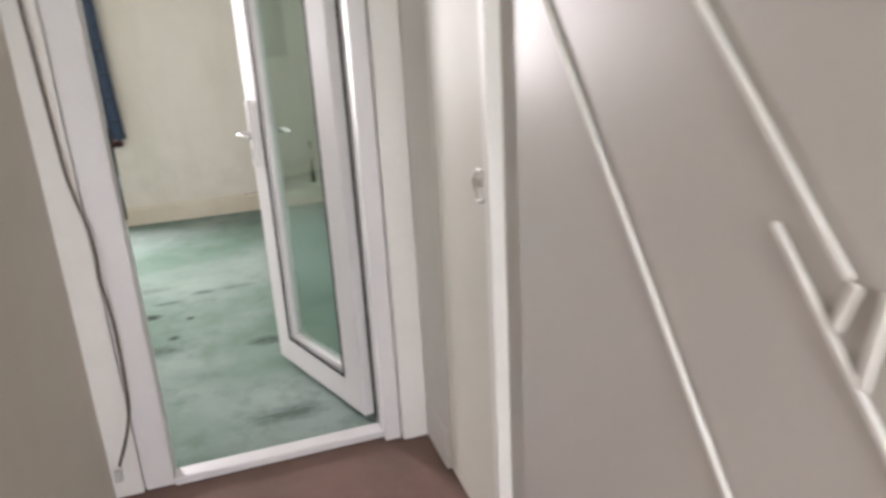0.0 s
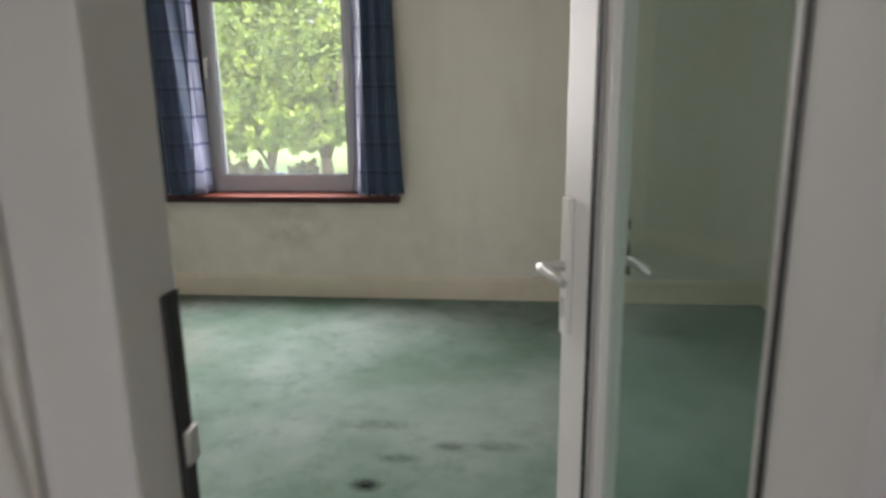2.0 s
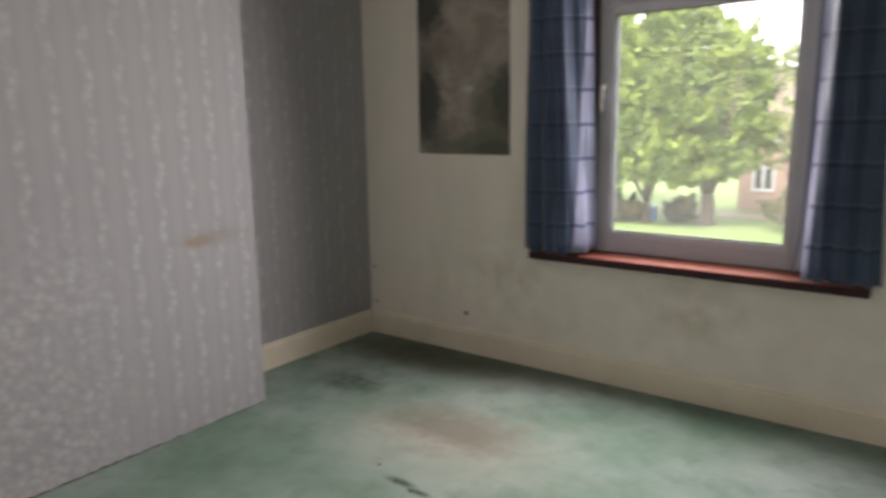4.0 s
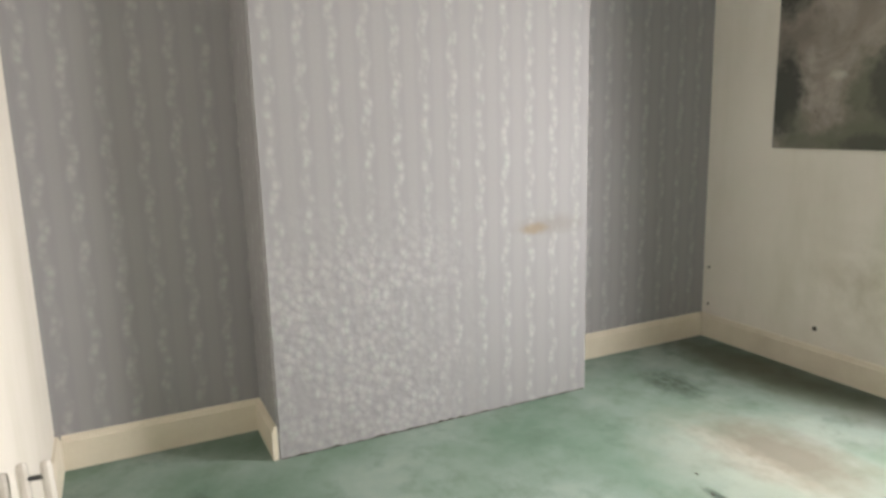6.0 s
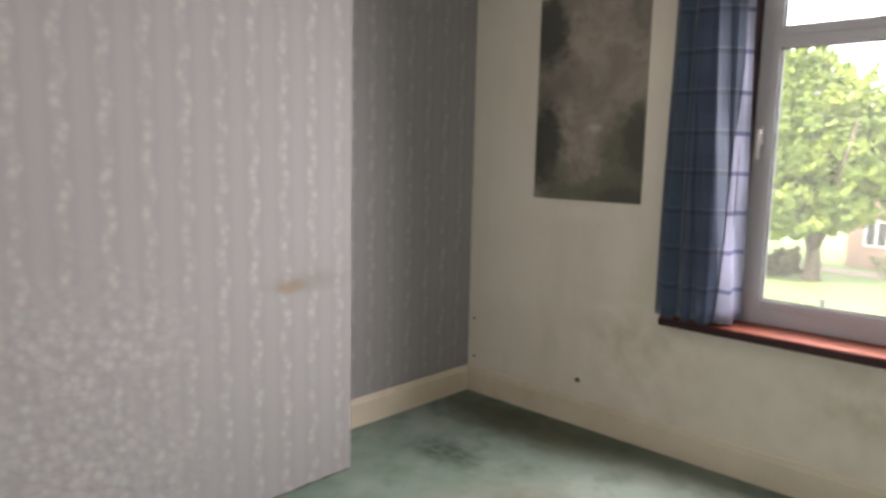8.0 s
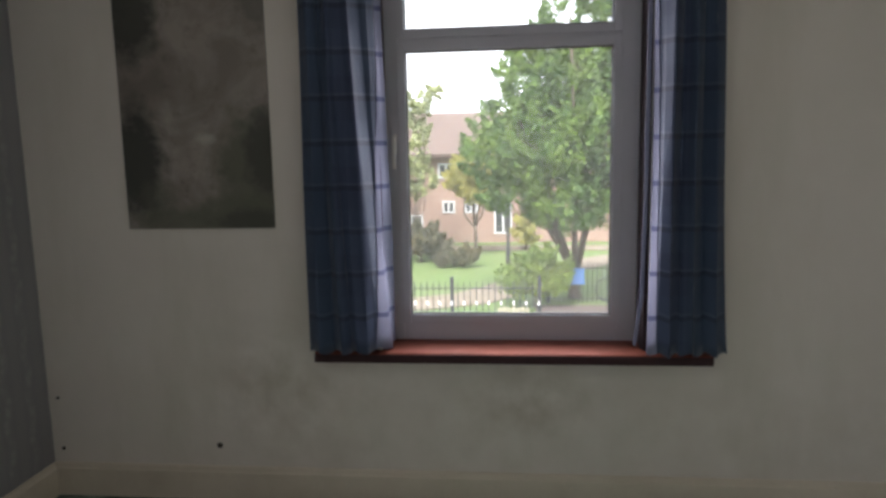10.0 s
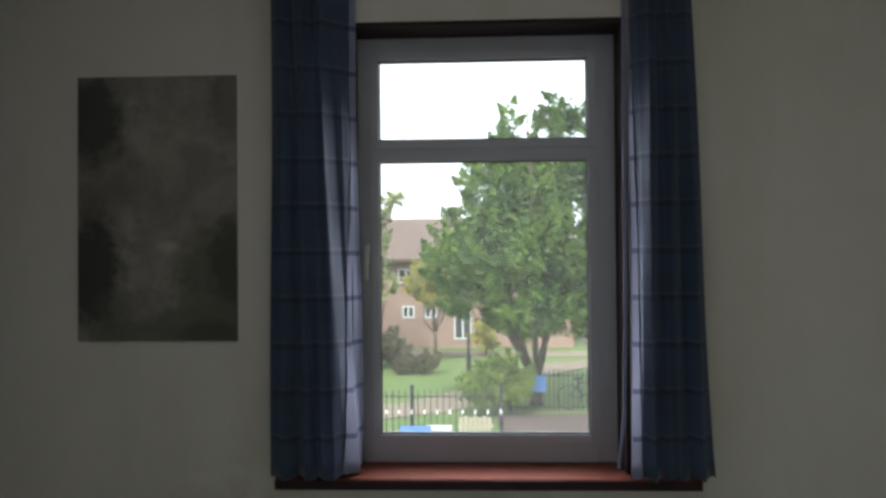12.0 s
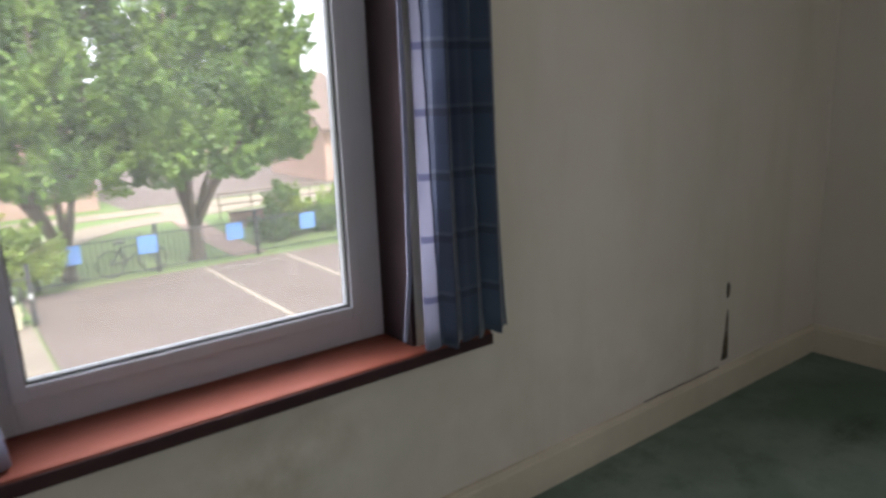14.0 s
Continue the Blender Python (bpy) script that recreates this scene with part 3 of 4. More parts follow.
# ---- curtains ----
def curtain(label, spine_top, spine_bottom, z0, z1, pale_low, pale_high, side):
    """A hanging pleated cloth with thickness. The spines are outlines seen from above, for the top and the hem; the
    edge coloured as window-lit cloth shows past the x given for the hem and the top.
    """
    ob = thing("curtain", label, "curtain", (spine_bottom[0][0], spine_bottom[0][1], z0), group="window curtains")

    def resample(sp, n):
        sp = [Vector((x, y, 0)) for x, y in sp]
        lens = [0]
        for p, q in zip(sp, sp[1:]):
            lens.append(lens[-1] + (q - p).length)
        out = []
        for i in range(n):
            s = lens[-1] * i / (n - 1)
            k = max(j for j in range(len(sp) - 1) if lens[j] <= s + 1e-9)
            f = (s - lens[k]) / max(1e-6, lens[k + 1] - lens[k])
            f = f * f * (3 - 2 * f)
            out.append(sp[k].lerp(sp[k + 1], f))
        return out, lens[-1]

    n, rows = 90, 34
    top, _ = resample(spine_top, n)
    bot, length = resample(spine_bottom, n)

    def along(line, i):
        k = min(int(i), n - 2)
        return line[k].lerp(line[k + 1], i - k)

    def sheet(name, mat, base, thick, edge, labelled=""):
        me = bpy.data.meshes.new(name)
        vs, fs, uv = [], [], []
        m_ = n
        for face in (0, 1):
            for r in range(rows + 1):
                f = r / rows
                start = 0.0
                if edge:
                    x_edge = pale_low + (pale_high - pale_low) * f
                    start = next((k / 2 for k in range(2 * n - 4) if side * (along(bot, k / 2).lerp(along(top, k / 2), f ** 0.8).x - x_edge) > 0), n - 3)
                for j in range(m_):
                    i = start + (n - 1 - start) * j / (m_ - 1)
                    p = along(bot, i).lerp(along(top, i), f ** 0.8)
                    a, b = along(bot, max(i - 1, 0)), along(bot, min(i + 1, n - 1))
                    nrm = Vector((b.y - a.y, a.x - b.x, 0)).normalized()
                    sway = 0.004 * math.sin(f * 7 + i * 0.21)
                    hem = 0.008 * math.sin(i * 0.35) * (1 - f) ** 6
                    vs.append((p.x + nrm.x * (base + thick * face + sway), p.y + nrm.y * (base + thick * face + sway), z0 + hem + (z1 - z0) * f))
                    uv.append((length * i / (n - 1) * 1.5, (z1 - z0) * f))
        off = m_ * (rows + 1)
        for face in (0, 1):
            for r in range(rows):
                for i in range(m_ - 1):
                    q = [face * off + r * m_ + i, face * off + r * m_ + i + 1, face * off + (r + 1) * m_ + i + 1, face * off + (r + 1) * m_ + i]
                    fs.append(q if face == 0 else q[::-1])
        for i in range(m_ - 1):
            fs.append([i, off + i, off + i + 1, i + 1])
        for r in range(rows):
            for i in (0, m_ - 1):
                fs.append([r * m_ + i, (r + 1) * m_ + i, off + (r + 1) * m_ + i, off + r * m_ + i])
        me.from_pydata(vs, [], fs)
        lay = me.uv_layers.new(name="cloth")
        for lp in me.loops:
            lay.data[lp.index].uv = uv[lp.vertex_index]
        me.materials.append(material(mat))
        for p_ in me.polygons:
            p_.use_smooth = True
        o = under(ob, new(name, me))
        if labelled:
            o["label"] = labelled
        return o

    sheet("cloth", cloth, 0.0, 0.003, False)
    sheet("lit_cloth", lit_cloth, 0.004 if side > 0 else -0.003, 0.002, True, "leading edge coloured lavender as if lit by the window")
    return ob


def pleats(xs, ys):
    return list(zip(xs, ys))


curtain("navy checked curtain drawn back beside the window",
        pleats((1.165, 1.2, 1.235, 1.265, 1.3, 1.33, 1.36, 1.385, 1.415, 1.449), (-0.07, -0.1, -0.065, -0.1, -0.06, -0.095, -0.06, -0.05, -0.035, -0.02)),
        pleats((1.155, 1.2, 1.245, 1.285, 1.315, 1.345, 1.385, 1.415, 1.452, 1.449), (-0.075, -0.105, -0.07, -0.11, -0.07, -0.105, -0.09, -0.055, 0.0, 0.12)),
        0.655, 2.44, 1.406, 1.432, 1)
curtain("navy checked curtain hanging open, its turned edge coloured as if lit",
        pleats((2.635, 2.605, 2.575, 2.545, 2.515, 2.48, 2.455, 2.435), (-0.07, -0.1, -0.065, -0.1, -0.065, -0.1, -0.07, -0.02)),
        pleats((2.70, 2.66, 2.615, 2.575, 2.53, 2.49, 2.455, 2.42), (-0.075, -0.1, -0.07, -0.105, -0.075, -0.115, -0.09, -0.055)),
        0.655, 2.44, 2.452, 2.436, -1)
flap = thing("curtain", "narrow pale edge of the navy curtain beside the glass", "curtain", (2.4, -0.02, 0.67), group="window curtains")
under(flap, part("lit_cloth", extrude_poly([(2.375, 0.672), (2.385, 0.668), (2.41, 0.85), (2.418, 1.2), (2.424, 2.44), (2.408, 2.44), (2.404, 1.2), (2.396, 0.85)], "y", -0.022, -0.018), lit_cloth))
rail = thing("curtain_rail", "white curtain track fixed above the window", "curtain rail", (1.92, -0.05, 2.46))
under(rail, part("track", boxes((1.1, 2.76, -0.088, -0.06, 2.442, 2.47), bevel=0.004), white_metal))
for x in (1.25, 1.92, 2.6):
    under(rail, part("bracket", boxes((x - 0.012, x + 0.012, -0.06, -0.001, 2.45, 2.468), bevel=0.002), white_metal))

# ---- things on the north wall ----
bm = bmesh.new()
box(bm, 0.424, 1.014, -0.006, -0.001, 1.125, 2.095)
for v in bm.verts:
    if v.co.y < -0.003:
        v.co.y -= 0.004 * (v.co.z < 1.2)
tagged(part("poster", bm, mould), "unframed poster on the wall blotched with black mould", "poster")


def dot(x, z, r, name="nail_hole"):
    bm_ = bmesh.new()
    bmesh.ops.create_cone(bm_, cap_ends=True, segments=10, radius1=r, radius2=r * 0.7, depth=0.006, matrix=pose(x, -0.003, z, 90, 0, 0))
    return tagged(part(name, bm_, dark_hole), "small dark screw plug in the plaster wall", "screw plug", group="wall plugs")


dot(0.729, 0.228, 0.013)
dot(0.045, 0.2, 0.008)
dot(0.04, 0.42, 0.007)


def ragged(name, outline, label, category, mat=torn):
    """A thin raised-edged tear in the wall surface."""
    bm_ = extrude_poly(outline, "y", -0.0035, -0.0005)
    return tagged(part(name, bm_, mat), label, category, group="wall tears")


ragged("wall_tear", [(3.985, 0.168), (3.992, 0.21), (3.996, 0.25), (4.004, 0.29), (4.008, 0.34), (4.013, 0.385), (4.02, 0.36), (4.019, 0.3), (4.028, 0.25), (4.03, 0.168)],
       "long pointed tear of dark bare plaster above the skirting", "wall tear")
ragged("wall_tear", [(4.0, 0.465), (4.006, 0.505), (4.014, 0.51), (4.022, 0.485), (4.02, 0.455), (4.008, 0.44)],
       "small tear of dark bare plaster higher on the wall", "wall tear")

# gaps: along the skirting top, and, with its shadow painted in, under the ragged lower edge of the chimney paper
rng2 = random.Random(9)


def gap_strip(name, pts, axis, a, b, label):
    bm_ = extrude_poly(pts, axis, a, b)
    return tagged(part(name, bm_, dark_hole), label, "gap", group="shrinkage gaps")


top = [(x, 0.1418 + rng2.uniform(0.0005, 0.0035)) for x in np.linspace(3.96, 3.46, 12)]
gap_strip("skirting_gap", [(3.46, 0.1412), (3.96, 0.1412)] + top, "y", -0.004, -0.0005, "dark shrinkage gap along the skirting top")
# dark strip drawn for the gaps and the shadow at the paper's foot
top = [(y, rng2.choice((0.002, 0.003, 0.004, 0.006, 0.009)) * rng2.uniform(0.6, 1.1)) for y in np.linspace(-1.14, -2.61, 60)]
gap_strip("paper_gap_shadow", [(-2.61, 0.0005), (-1.14, 0.0005)] + top, "x", 0.3375, 0.3395, "dark uneven strip for the gap and shadow under the torn wallpaper edge")

# ---- glazed door in the south wall ----
door = thing("door_1", "white plastic glazed door standing open into the bedroom", "door", (3.37, D - 0.07, 0), kind="structure")
JX0, JX1 = 3.035, 3.702
y0, y1 = D - 0.1, D - 0.0
under(door, part("jamb", boxes((2.949, JX0, y0, y1, 0, DZ - 0.02), bevel=0.006), upvc))
under(door, part("jamb", boxes((JX1, 3.756, D - 0.138, y1, 0, DZ - 0.02), bevel=0.006), upvc))
under(door, part("head", boxes((JX0, JX1, y0, y1, DZ - 0.11, DZ - 0.02), bevel=0.006), upvc))
under(door, part("architrave", boxes((2.851, 2.946, D - 0.108, D - 0.03, 0, DZ), bevel=0.008), gloss_trim))
under(door, part("architrave", boxes((3.759, 3.848, D - 0.157, D - 0.03, 0, DZ), bevel=0.008), gloss_trim))
under(door, part("threshold", boxes((JX0, JX1, y0 - 0.012, D - 0.052, 0.0005, 0.026), bevel=0.006), upvc))
under(door, part("gasket", boxes((JX1 - 0.006, JX1 - 0.0005, D - 0.03, D - 0.012, 0.03, DZ - 0.12)), gasket, "black rubber seal"))
under(door, part("strike_plate", boxes((JX0 + 0.0005, JX0 + 0.005, D - 0.032, D - 0.008, 0.84, 1.1)), gasket, "dark lock keep strip"))
under(door, part("lock_keep", boxes((JX0 + 0.0055, JX0 + 0.012, D - 0.03, D - 0.01, 0.93, 0.965), bevel=0.002), chrome))

# the leaf, built closed along +x from the hinge and then swung open
HINGE, FREE = Vector((3.692, -3.405, 0)), Vector((3.467, -2.775, 0))
leaf_dir = (FREE - HINGE)
LW = leaf_dir.length
swing = pose(HINGE.x, HINGE.y, 0, 0, 0, math.degrees(math.atan2(leaf_dir.y, leaf_dir.x)))
leaf = part("leaf", boxes((0, 0.12, -0.03, 0.03, 0.03, 2.0), (LW - 0.105, LW, -0.03, 0.03, 0.03, 2.0), (0.12, LW - 0.105, -0.03, 0.03, 0.03, 0.135), (0.12, LW - 0.105, -0.03, 0.03, 1.9, 2.0), bevel=0.004), upvc, None)
leaf.matrix_world = swing
leaf.parent = door
leaf.matrix_parent_inverse = Matrix.Translation(door.location).inverted()


def lpart(name, bm_, mat, label=""):
    return part(name, bm_, mat, leaf, label)


gx0, gx1, gz0, gz1 = 0.12, LW - 0.105, 0.135, 1.9
for side in (-0.031, 0.027):
    s = 0.01
    lpart("glazing_seal", boxes((gx0, gx0 + s, side, side + 0.004, gz0, gz1), (gx1 - s, gx1, side, side + 0.004, gz0, gz1), (gx0 + s, gx1 - s, side, side + 0.004, gz0, gz0 + s), (gx0 + s, gx1 - s, side, side + 0.004, gz1 - s, gz1)), gasket, "black rubber glazing seal")
s0, s1 = 0.011, 0.032
lpart("glazing_bead", boxes((gx0 + s0, gx0 + s1, -0.02, 0.02, gz0 + s0, gz1 - s0), (gx1 - s1, gx1 - s0, -0.02, 0.02, gz0 + s0, gz1 - s0), (gx0 + s1, gx1 - s1, -0.02, 0.02, gz0 + s0, gz0 + s1), (gx0 + s1, gx1 - s1, -0.02, 0.02, gz1 - s1, gz1 - s0), bevel=0.003), upvc)
pn = lpart("pane", boxes((gx0 + s1, gx1 - s1, -0.004, 0.004, gz0 + s1, gz1 - s1)), door_glass, "greenish glass pane")
pn.visible_shadow = False
for sgn in (1, -1):
    bm = bmesh.new()
    f = 0.0305 * sgn
    ys = sorted((f, f + 0.011 * sgn))
    box(bm, LW - 0.044, LW - 0.014, ys[0], ys[1], 0.84, 1.09, 0.004)
    lpart("backplate", bm, white_metal, "white handle backplate")
    bm = bmesh.new()
    tube(bm, [(LW - 0.03, f + 0.011 * sgn, 0.968), (LW - 0.03, f + 0.05 * sgn, 0.968)], 0.009, 10)
    tube(bm, [(LW - 0.022, f + 0.053 * sgn, 0.968), (LW - 0.045, f + 0.055 * sgn, 0.969), (LW - 0.095, f + 0.054 * sgn, 0.966), (LW - 0.12, f + 0.05 * sgn, 0.963)], [0.008, 0.0105, 0.009, 0.007], 10)
    lpart("lever", bm, chrome, "satin metal lever handle")
    ys = sorted((f + 0.0112 * sgn, f + 0.016 * sgn))
    lpart("key_cylinder", boxes((LW - 0.035, LW - 0.024, ys[0], ys[1], 0.875, 0.91), bevel=0.003), chrome, "brass-coloured key cylinder")

# ---- loose battens propped by the south wall ----
bat = thing("propped_battens", "three short white-painted battens propped upright by the wall", "battens", (1.22, D + 0.06, 0))
for yb, yt, h in ((D + 0.125, D + 0.1, 0.577), (D + 0.078, D + 0.053, 0.581), (D + 0.035, D + 0.014, 0.566)):
    bm = bmesh.new()
    tube(bm, [(1.3, yb, 0.003), (1.205, yt, h - 0.012), (1.202, yt, h - 0.003), (1.201, yt, h)], [0.0125, 0.0125, 0.01, 0.004], 10)
    under(bat, part("batten", bm, grey_wood))
under(bat, part("tie_bar", tube(bmesh.new(), [(1.212, D + 0.1, 0.542), (1.212, D + 0.055, 0.545)], 0.006, 8), black_iron, "dark iron tie between the battens"))

# ---- landing ----
LX0, LX1, LY = 2.866, 3.865, -7.6
structure("landing_floor", boxes((LX0 - 0.1, LX1 + 0.3, LY, D - 0.0005, -0.06, -0.003)), landing_carpet, "brown carpet on the narrow landing", "carpet floor")
structure("wall_landing_west", boxes((LX0 - 0.15, LX0, LY, D - 0.11, -0.3, 2.5)), landing_wall, "beige painted landing wall", "wall")
structure("wall_landing_east", boxes((LX1, LX1 + 0.15, LY, D - 0.097, -0.3, 2.5)), landing_wall, "beige painted landing wall", "wall")
# unseen end wall; its opening is added to hold the fill lamp
structure("wall_landing_south", boxes((LX0, 2.94, LY - 0.2, LY, -0.3, 2.5), (3.74, LX1, LY - 0.2, LY, -0.3, 2.5), (2.94, 3.74, LY - 0.2, LY, -0.3, 0.9), (2.94, 3.74, LY - 0.2, LY, 2.05, 2.5)),
          landing_wall, "unseen beige landing end wall with an opening added for the fill light", "wall")
structure("ceiling_landing", boxes((LX0 - 0.15, LX1 + 0.15, LY - 0.2, D - 0.097, 2.5, 2.6)), ceiling_mat, "plain white landing ceiling", "ceiling")
structure("baseboard", extrude_poly([(3.845, 0), (3.864, 0), (3.864, 0.14), (3.855, 0.14), (3.845, 0.125)], "y", -3.77, D - 0.16), gloss_trim, "chipped white skirting beside the door frame", "skirting board")

# cupboard beside the stair panelling
cup = thing("cupboard", "white gloss cupboard door with a ring pull on the landing", "cupboard", (3.85, -3.97, 0))
under(cup, part("door", boxes((3.85, 3.8635, -4.283, -3.80, 0.02, 2.1), bevel=0.004), cupboard_paint))
under(cup, part("frame_post", boxes((3.8485, 3.8635, -3.798, -3.508, 0.142, 2.14), bevel=0.004), gloss_trim))
bm = bmesh.new()
pts = [(3.834, -4.165 + 0.034 * math.cos(a), 0.985 + 0.034 * math.sin(a)) for a in (math.pi * 2 * k / 22 for k in range(23))]
tube(bm, pts, 0.0055, 8, caps=False)
under(cup, part("ring_pull", bm, white_metal, "white metal ring pull", smooth=True))
bm = bmesh.new()
tube(bm, [(3.8495, -4.132, 0.985), (3.834, -4.132, 0.985)], [0.012, 0.006], 10)
under(cup, part("ring_pull_rose", bm, white_metal))

# boarded side of the stairs
stair = thing("stair_panelling", "white gloss boarded side of the stairs with sloping strips", "stair panelling", (3.83, -5.2, 0), kind="structure")
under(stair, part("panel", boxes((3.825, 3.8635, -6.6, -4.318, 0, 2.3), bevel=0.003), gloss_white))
under(stair, part("corner_post", boxes((3.795, 3.8635, -4.316, -4.286, 0, 2.3), bevel=0.006), gloss_trim, "bright white corner post"))


def strip(y_a, z_a, y_b, z_b, w=0.009, depth=0.007):
    d = Vector((0, y_b - y_a, z_b - z_a))
    bm_ = bmesh.new()
    ang = math.degrees(math.atan2(d.z, d.y))
    box(bm_, 3.824 - depth, 3.824, 0, d.length, -w / 2, w / 2, 0.003, m=Matrix.Translation((0, y_a, z_a)) @ pose(0, 0, 0, ang, 0, 0))
    under(stair, part("sloping_strip", bm_, gloss_trim))


strip(-4.5, 1.345, -5.25, 0.42)
strip(-4.86, 1.33, -5.085, 1.085)
strip(-4.995, 1.115, -5.5, 0.55)
strip(-5.078, 1.035, -5.094, 1.083, 0.01)
strip(-5.112, 0.99, -5.125, 1.085, 0.01)

# cable hanging over the architrave
cab = thing("hanging_cable", "loose brown cable hanging down over the door architrave", "cable", (2.93, D - 0.168, 0))
bm = bmesh.new()
ctrl = [(2.915, 2.1), (2.918, 1.8), (2.922, 1.5), (2.928, 1.3), (2.934, 1.12), (2.94, 0.99), (2.961, 0.87), (2.966, 0.79), (2.962, 0.71), (2.971, 0.6), (2.969, 0.42), (2.96, 0.31), (2.938, 0.23), (2.898, 0.13)]
fine = []
for i in range(len(ctrl) - 1):
    p0, p1, p2, p3 = (Vector((*ctrl[max(0, min(len(ctrl) - 1, i + k))], 0)) for k in (-1, 0, 1, 2))
    for s in (0, 0.25, 0.5, 0.75):
        fine.append(0.5 * (2 * p1 + (p2 - p0) * s + (2 * p0 - 5 * p1 + 4 * p2 - p3) * s * s + (3 * p1 - p0 - 3 * p2 + p3) * s ** 3))
tube(bm, [(p.x, D - 0.168, p.y) for p in fine], 0.0046, 8)
under(cab, part("wire", bm, cable_mat, smooth=True))
under(cab, part("plug_end", boxes((2.886, 2.908, D - 0.178, D - 0.158, 0.1, 0.133), bevel=0.004), chrome, "small metal cable end"))

# ---- crumbs on the bedroom carpet ----
rng = random.Random(4)
for x, y, r in ((1.59, -1.32, 0.012), (1.78, -1.355, 0.014), (2.0, -1.43, 0.009), (1.33, -1.34, 0.01), (1.42, -1.36, 0.012), (1.37, -1.33, 0.008), (2.87, -2.03, 0.016), (3.06, -2.12, 0.008), (2.99, -2.34, 0.009), (1.2, -1.28, 0.009), (3.42, -2.55, 0.012)):
    r *= 0.75
    bm = bmesh.new()
    bmesh.ops.create_icosphere(bm, subdivisions=1, radius=r)
    for v in bm.verts:
        v.co = Vector((v.co.x * rng.uniform(0.8, 1.5), v.co.y * rng.uniform(0.5, 1.1), v.co.z * 0.4 * rng.uniform(0.6, 1.1)))
    o = tagged(part("debris_crumb", bm, dark_hole), "small dark crumb of debris on the carpet", "debris", group="carpet debris")
    o.location = (x, y, r * 0.3)

# ---- outdoors ----
G = -2.9
bm = bmesh.new()
vs = [bm.verts.new(p) for p in ((-600, 0.6, G), (600, 0.6, G), (600, 900, G), (-600, 900, G))]
bm.faces.new(vs)
vs2 = [bm.verts.new(p) for p in ((-600, -300, G), (600, -300, G))]
bm.faces.new((vs2[0], vs2[1], vs[1], vs[0]))
structure("ground", bm, grass, "mown park lawn", "lawn")
structure("house_wall_below", boxes((-0.3, W + 0.3, 0.0, 0.32, G, -0.302)), brick, "brick front below the bedroom window", "wall")
structure("car_park", boxes((2.6, 40, 0.4, 16.2, G, G + 0.02)), tarmac, "worn brown-grey tarmac car park", "car park")
structure("pavement", boxes((-40, 2.55, 0.4, 13.9, G, G + 0.03)), paving, "pale paved forecourt", "pavement")
for x in (6.73, 8.95, 11.2):
    structure("parking_line", boxes((x - 0.06, x + 0.06, 9.5, 16.0, G + 0.022, G + 0.026)), line_paint, "faded painted parking bay line", "road marking")


def ribbon(name, pts, width, z, mat, label):
    bm_ = bmesh.new()
    prev = None
    for i, (x, y) in enumerate(pts):
        a, b = pts[max(0, i - 1)], pts[min(len(pts) - 1, i + 1)]
        d = Vector((b[0] - a[0], b[1] - a[1])).normalized()
        cur = [bm_.verts.new((x + s * d.y * width / 2, y - s * d.x * width / 2, zz)) for s in (-1, 1) for zz in (z, z + 0.02)]
        if prev:
            for q in ((0, 1), (1, 3), (3, 2)):
                bm_.faces.new((prev[q[0]], prev[q[1]], cur[q[1]], cur[q[0]]))
        prev = cur
    bmesh.ops.recalc_face_normals(bm_, faces=bm_.faces[:])
    return structure(name, bm_, mat, label, "path")


ribbon("park_path", [(-14, 17.2), (-6, 16.6), (-2.5, 16.3), (-0.6, 16.4), (0.7, 17.0), (1.7, 18.2), (2.6, 19.8), (3.4, 22), (6, 24.5), (12, 26), (30, 27)], 1.7, G + 0.01, sandy_path, "pale curving path through the lawn")
ribbon("far_road", [(7.2, 37.5), (20, 38), (90, 39)], 18.0, G, tarmac, "pale brown road beyond the park")
ribbon("far_path", [(-40, 28.2), (-10, 27.7), (10, 27.4), (60, 27)], 1.5, G + 0.005, sandy_path, "pale path along the houses")


def fence(x0, x1, y, height, gap, label, tips=False, posts=()):
    ob = thing("fence", label, "fence", ((x0 + x1) / 2, y, G))
    for z in (G + 0.12, G + height - 0.16):
        under(ob, part("rail", boxes((x0, x1, y - 0.02, y + 0.02, z, z + 0.025)), black_iron))
    n = int((x1 - x0) / gap)
    bar = mesh_of("bar", tube(bmesh.new(), [(0, 0, 0.02), (0, 0, height - 0.03), (0, 0, height + 0.05)], [0.014, 0.014, 0.002], 6), black_iron)
    cap = mesh_of("bar_tip", tube(bmesh.new(), [(0, 0, 0), (0, 0, 0.05), (0, 0, 0.15)], [0.022, 0.028, 0.006], 6), white_tip) if tips else None
    for i in range(n + 1):
        o = new("bar", bar)
        o.location = (x0 + i * gap, y - 0.035, G)
        under(ob, o)
        if cap and i % 2 == 0:
            o2 = new("bar_tip", cap)
            o2.location = (x0 + i * gap, y - 0.035, G + height - 0.56)
            under(ob, o2)
    for x in posts:
        under(ob, part("post", boxes((x - 0.045, x + 0.045, y + 0.025, y + 0.115, G, G + height + 0.12), bevel=0.01), black_iron))
    return ob


fence(2.9, 14.0, 16.5, 1.15, 0.13, "black iron railings along the car park", posts=(3.0, 5.75, 8.4, 11.0, 13.6))
fence(-4.0, 2.6, 13.7, 1.15, 0.15, "black iron railings with pale tips along the pavement", True, posts=(0.5, 2.62, -1.6))


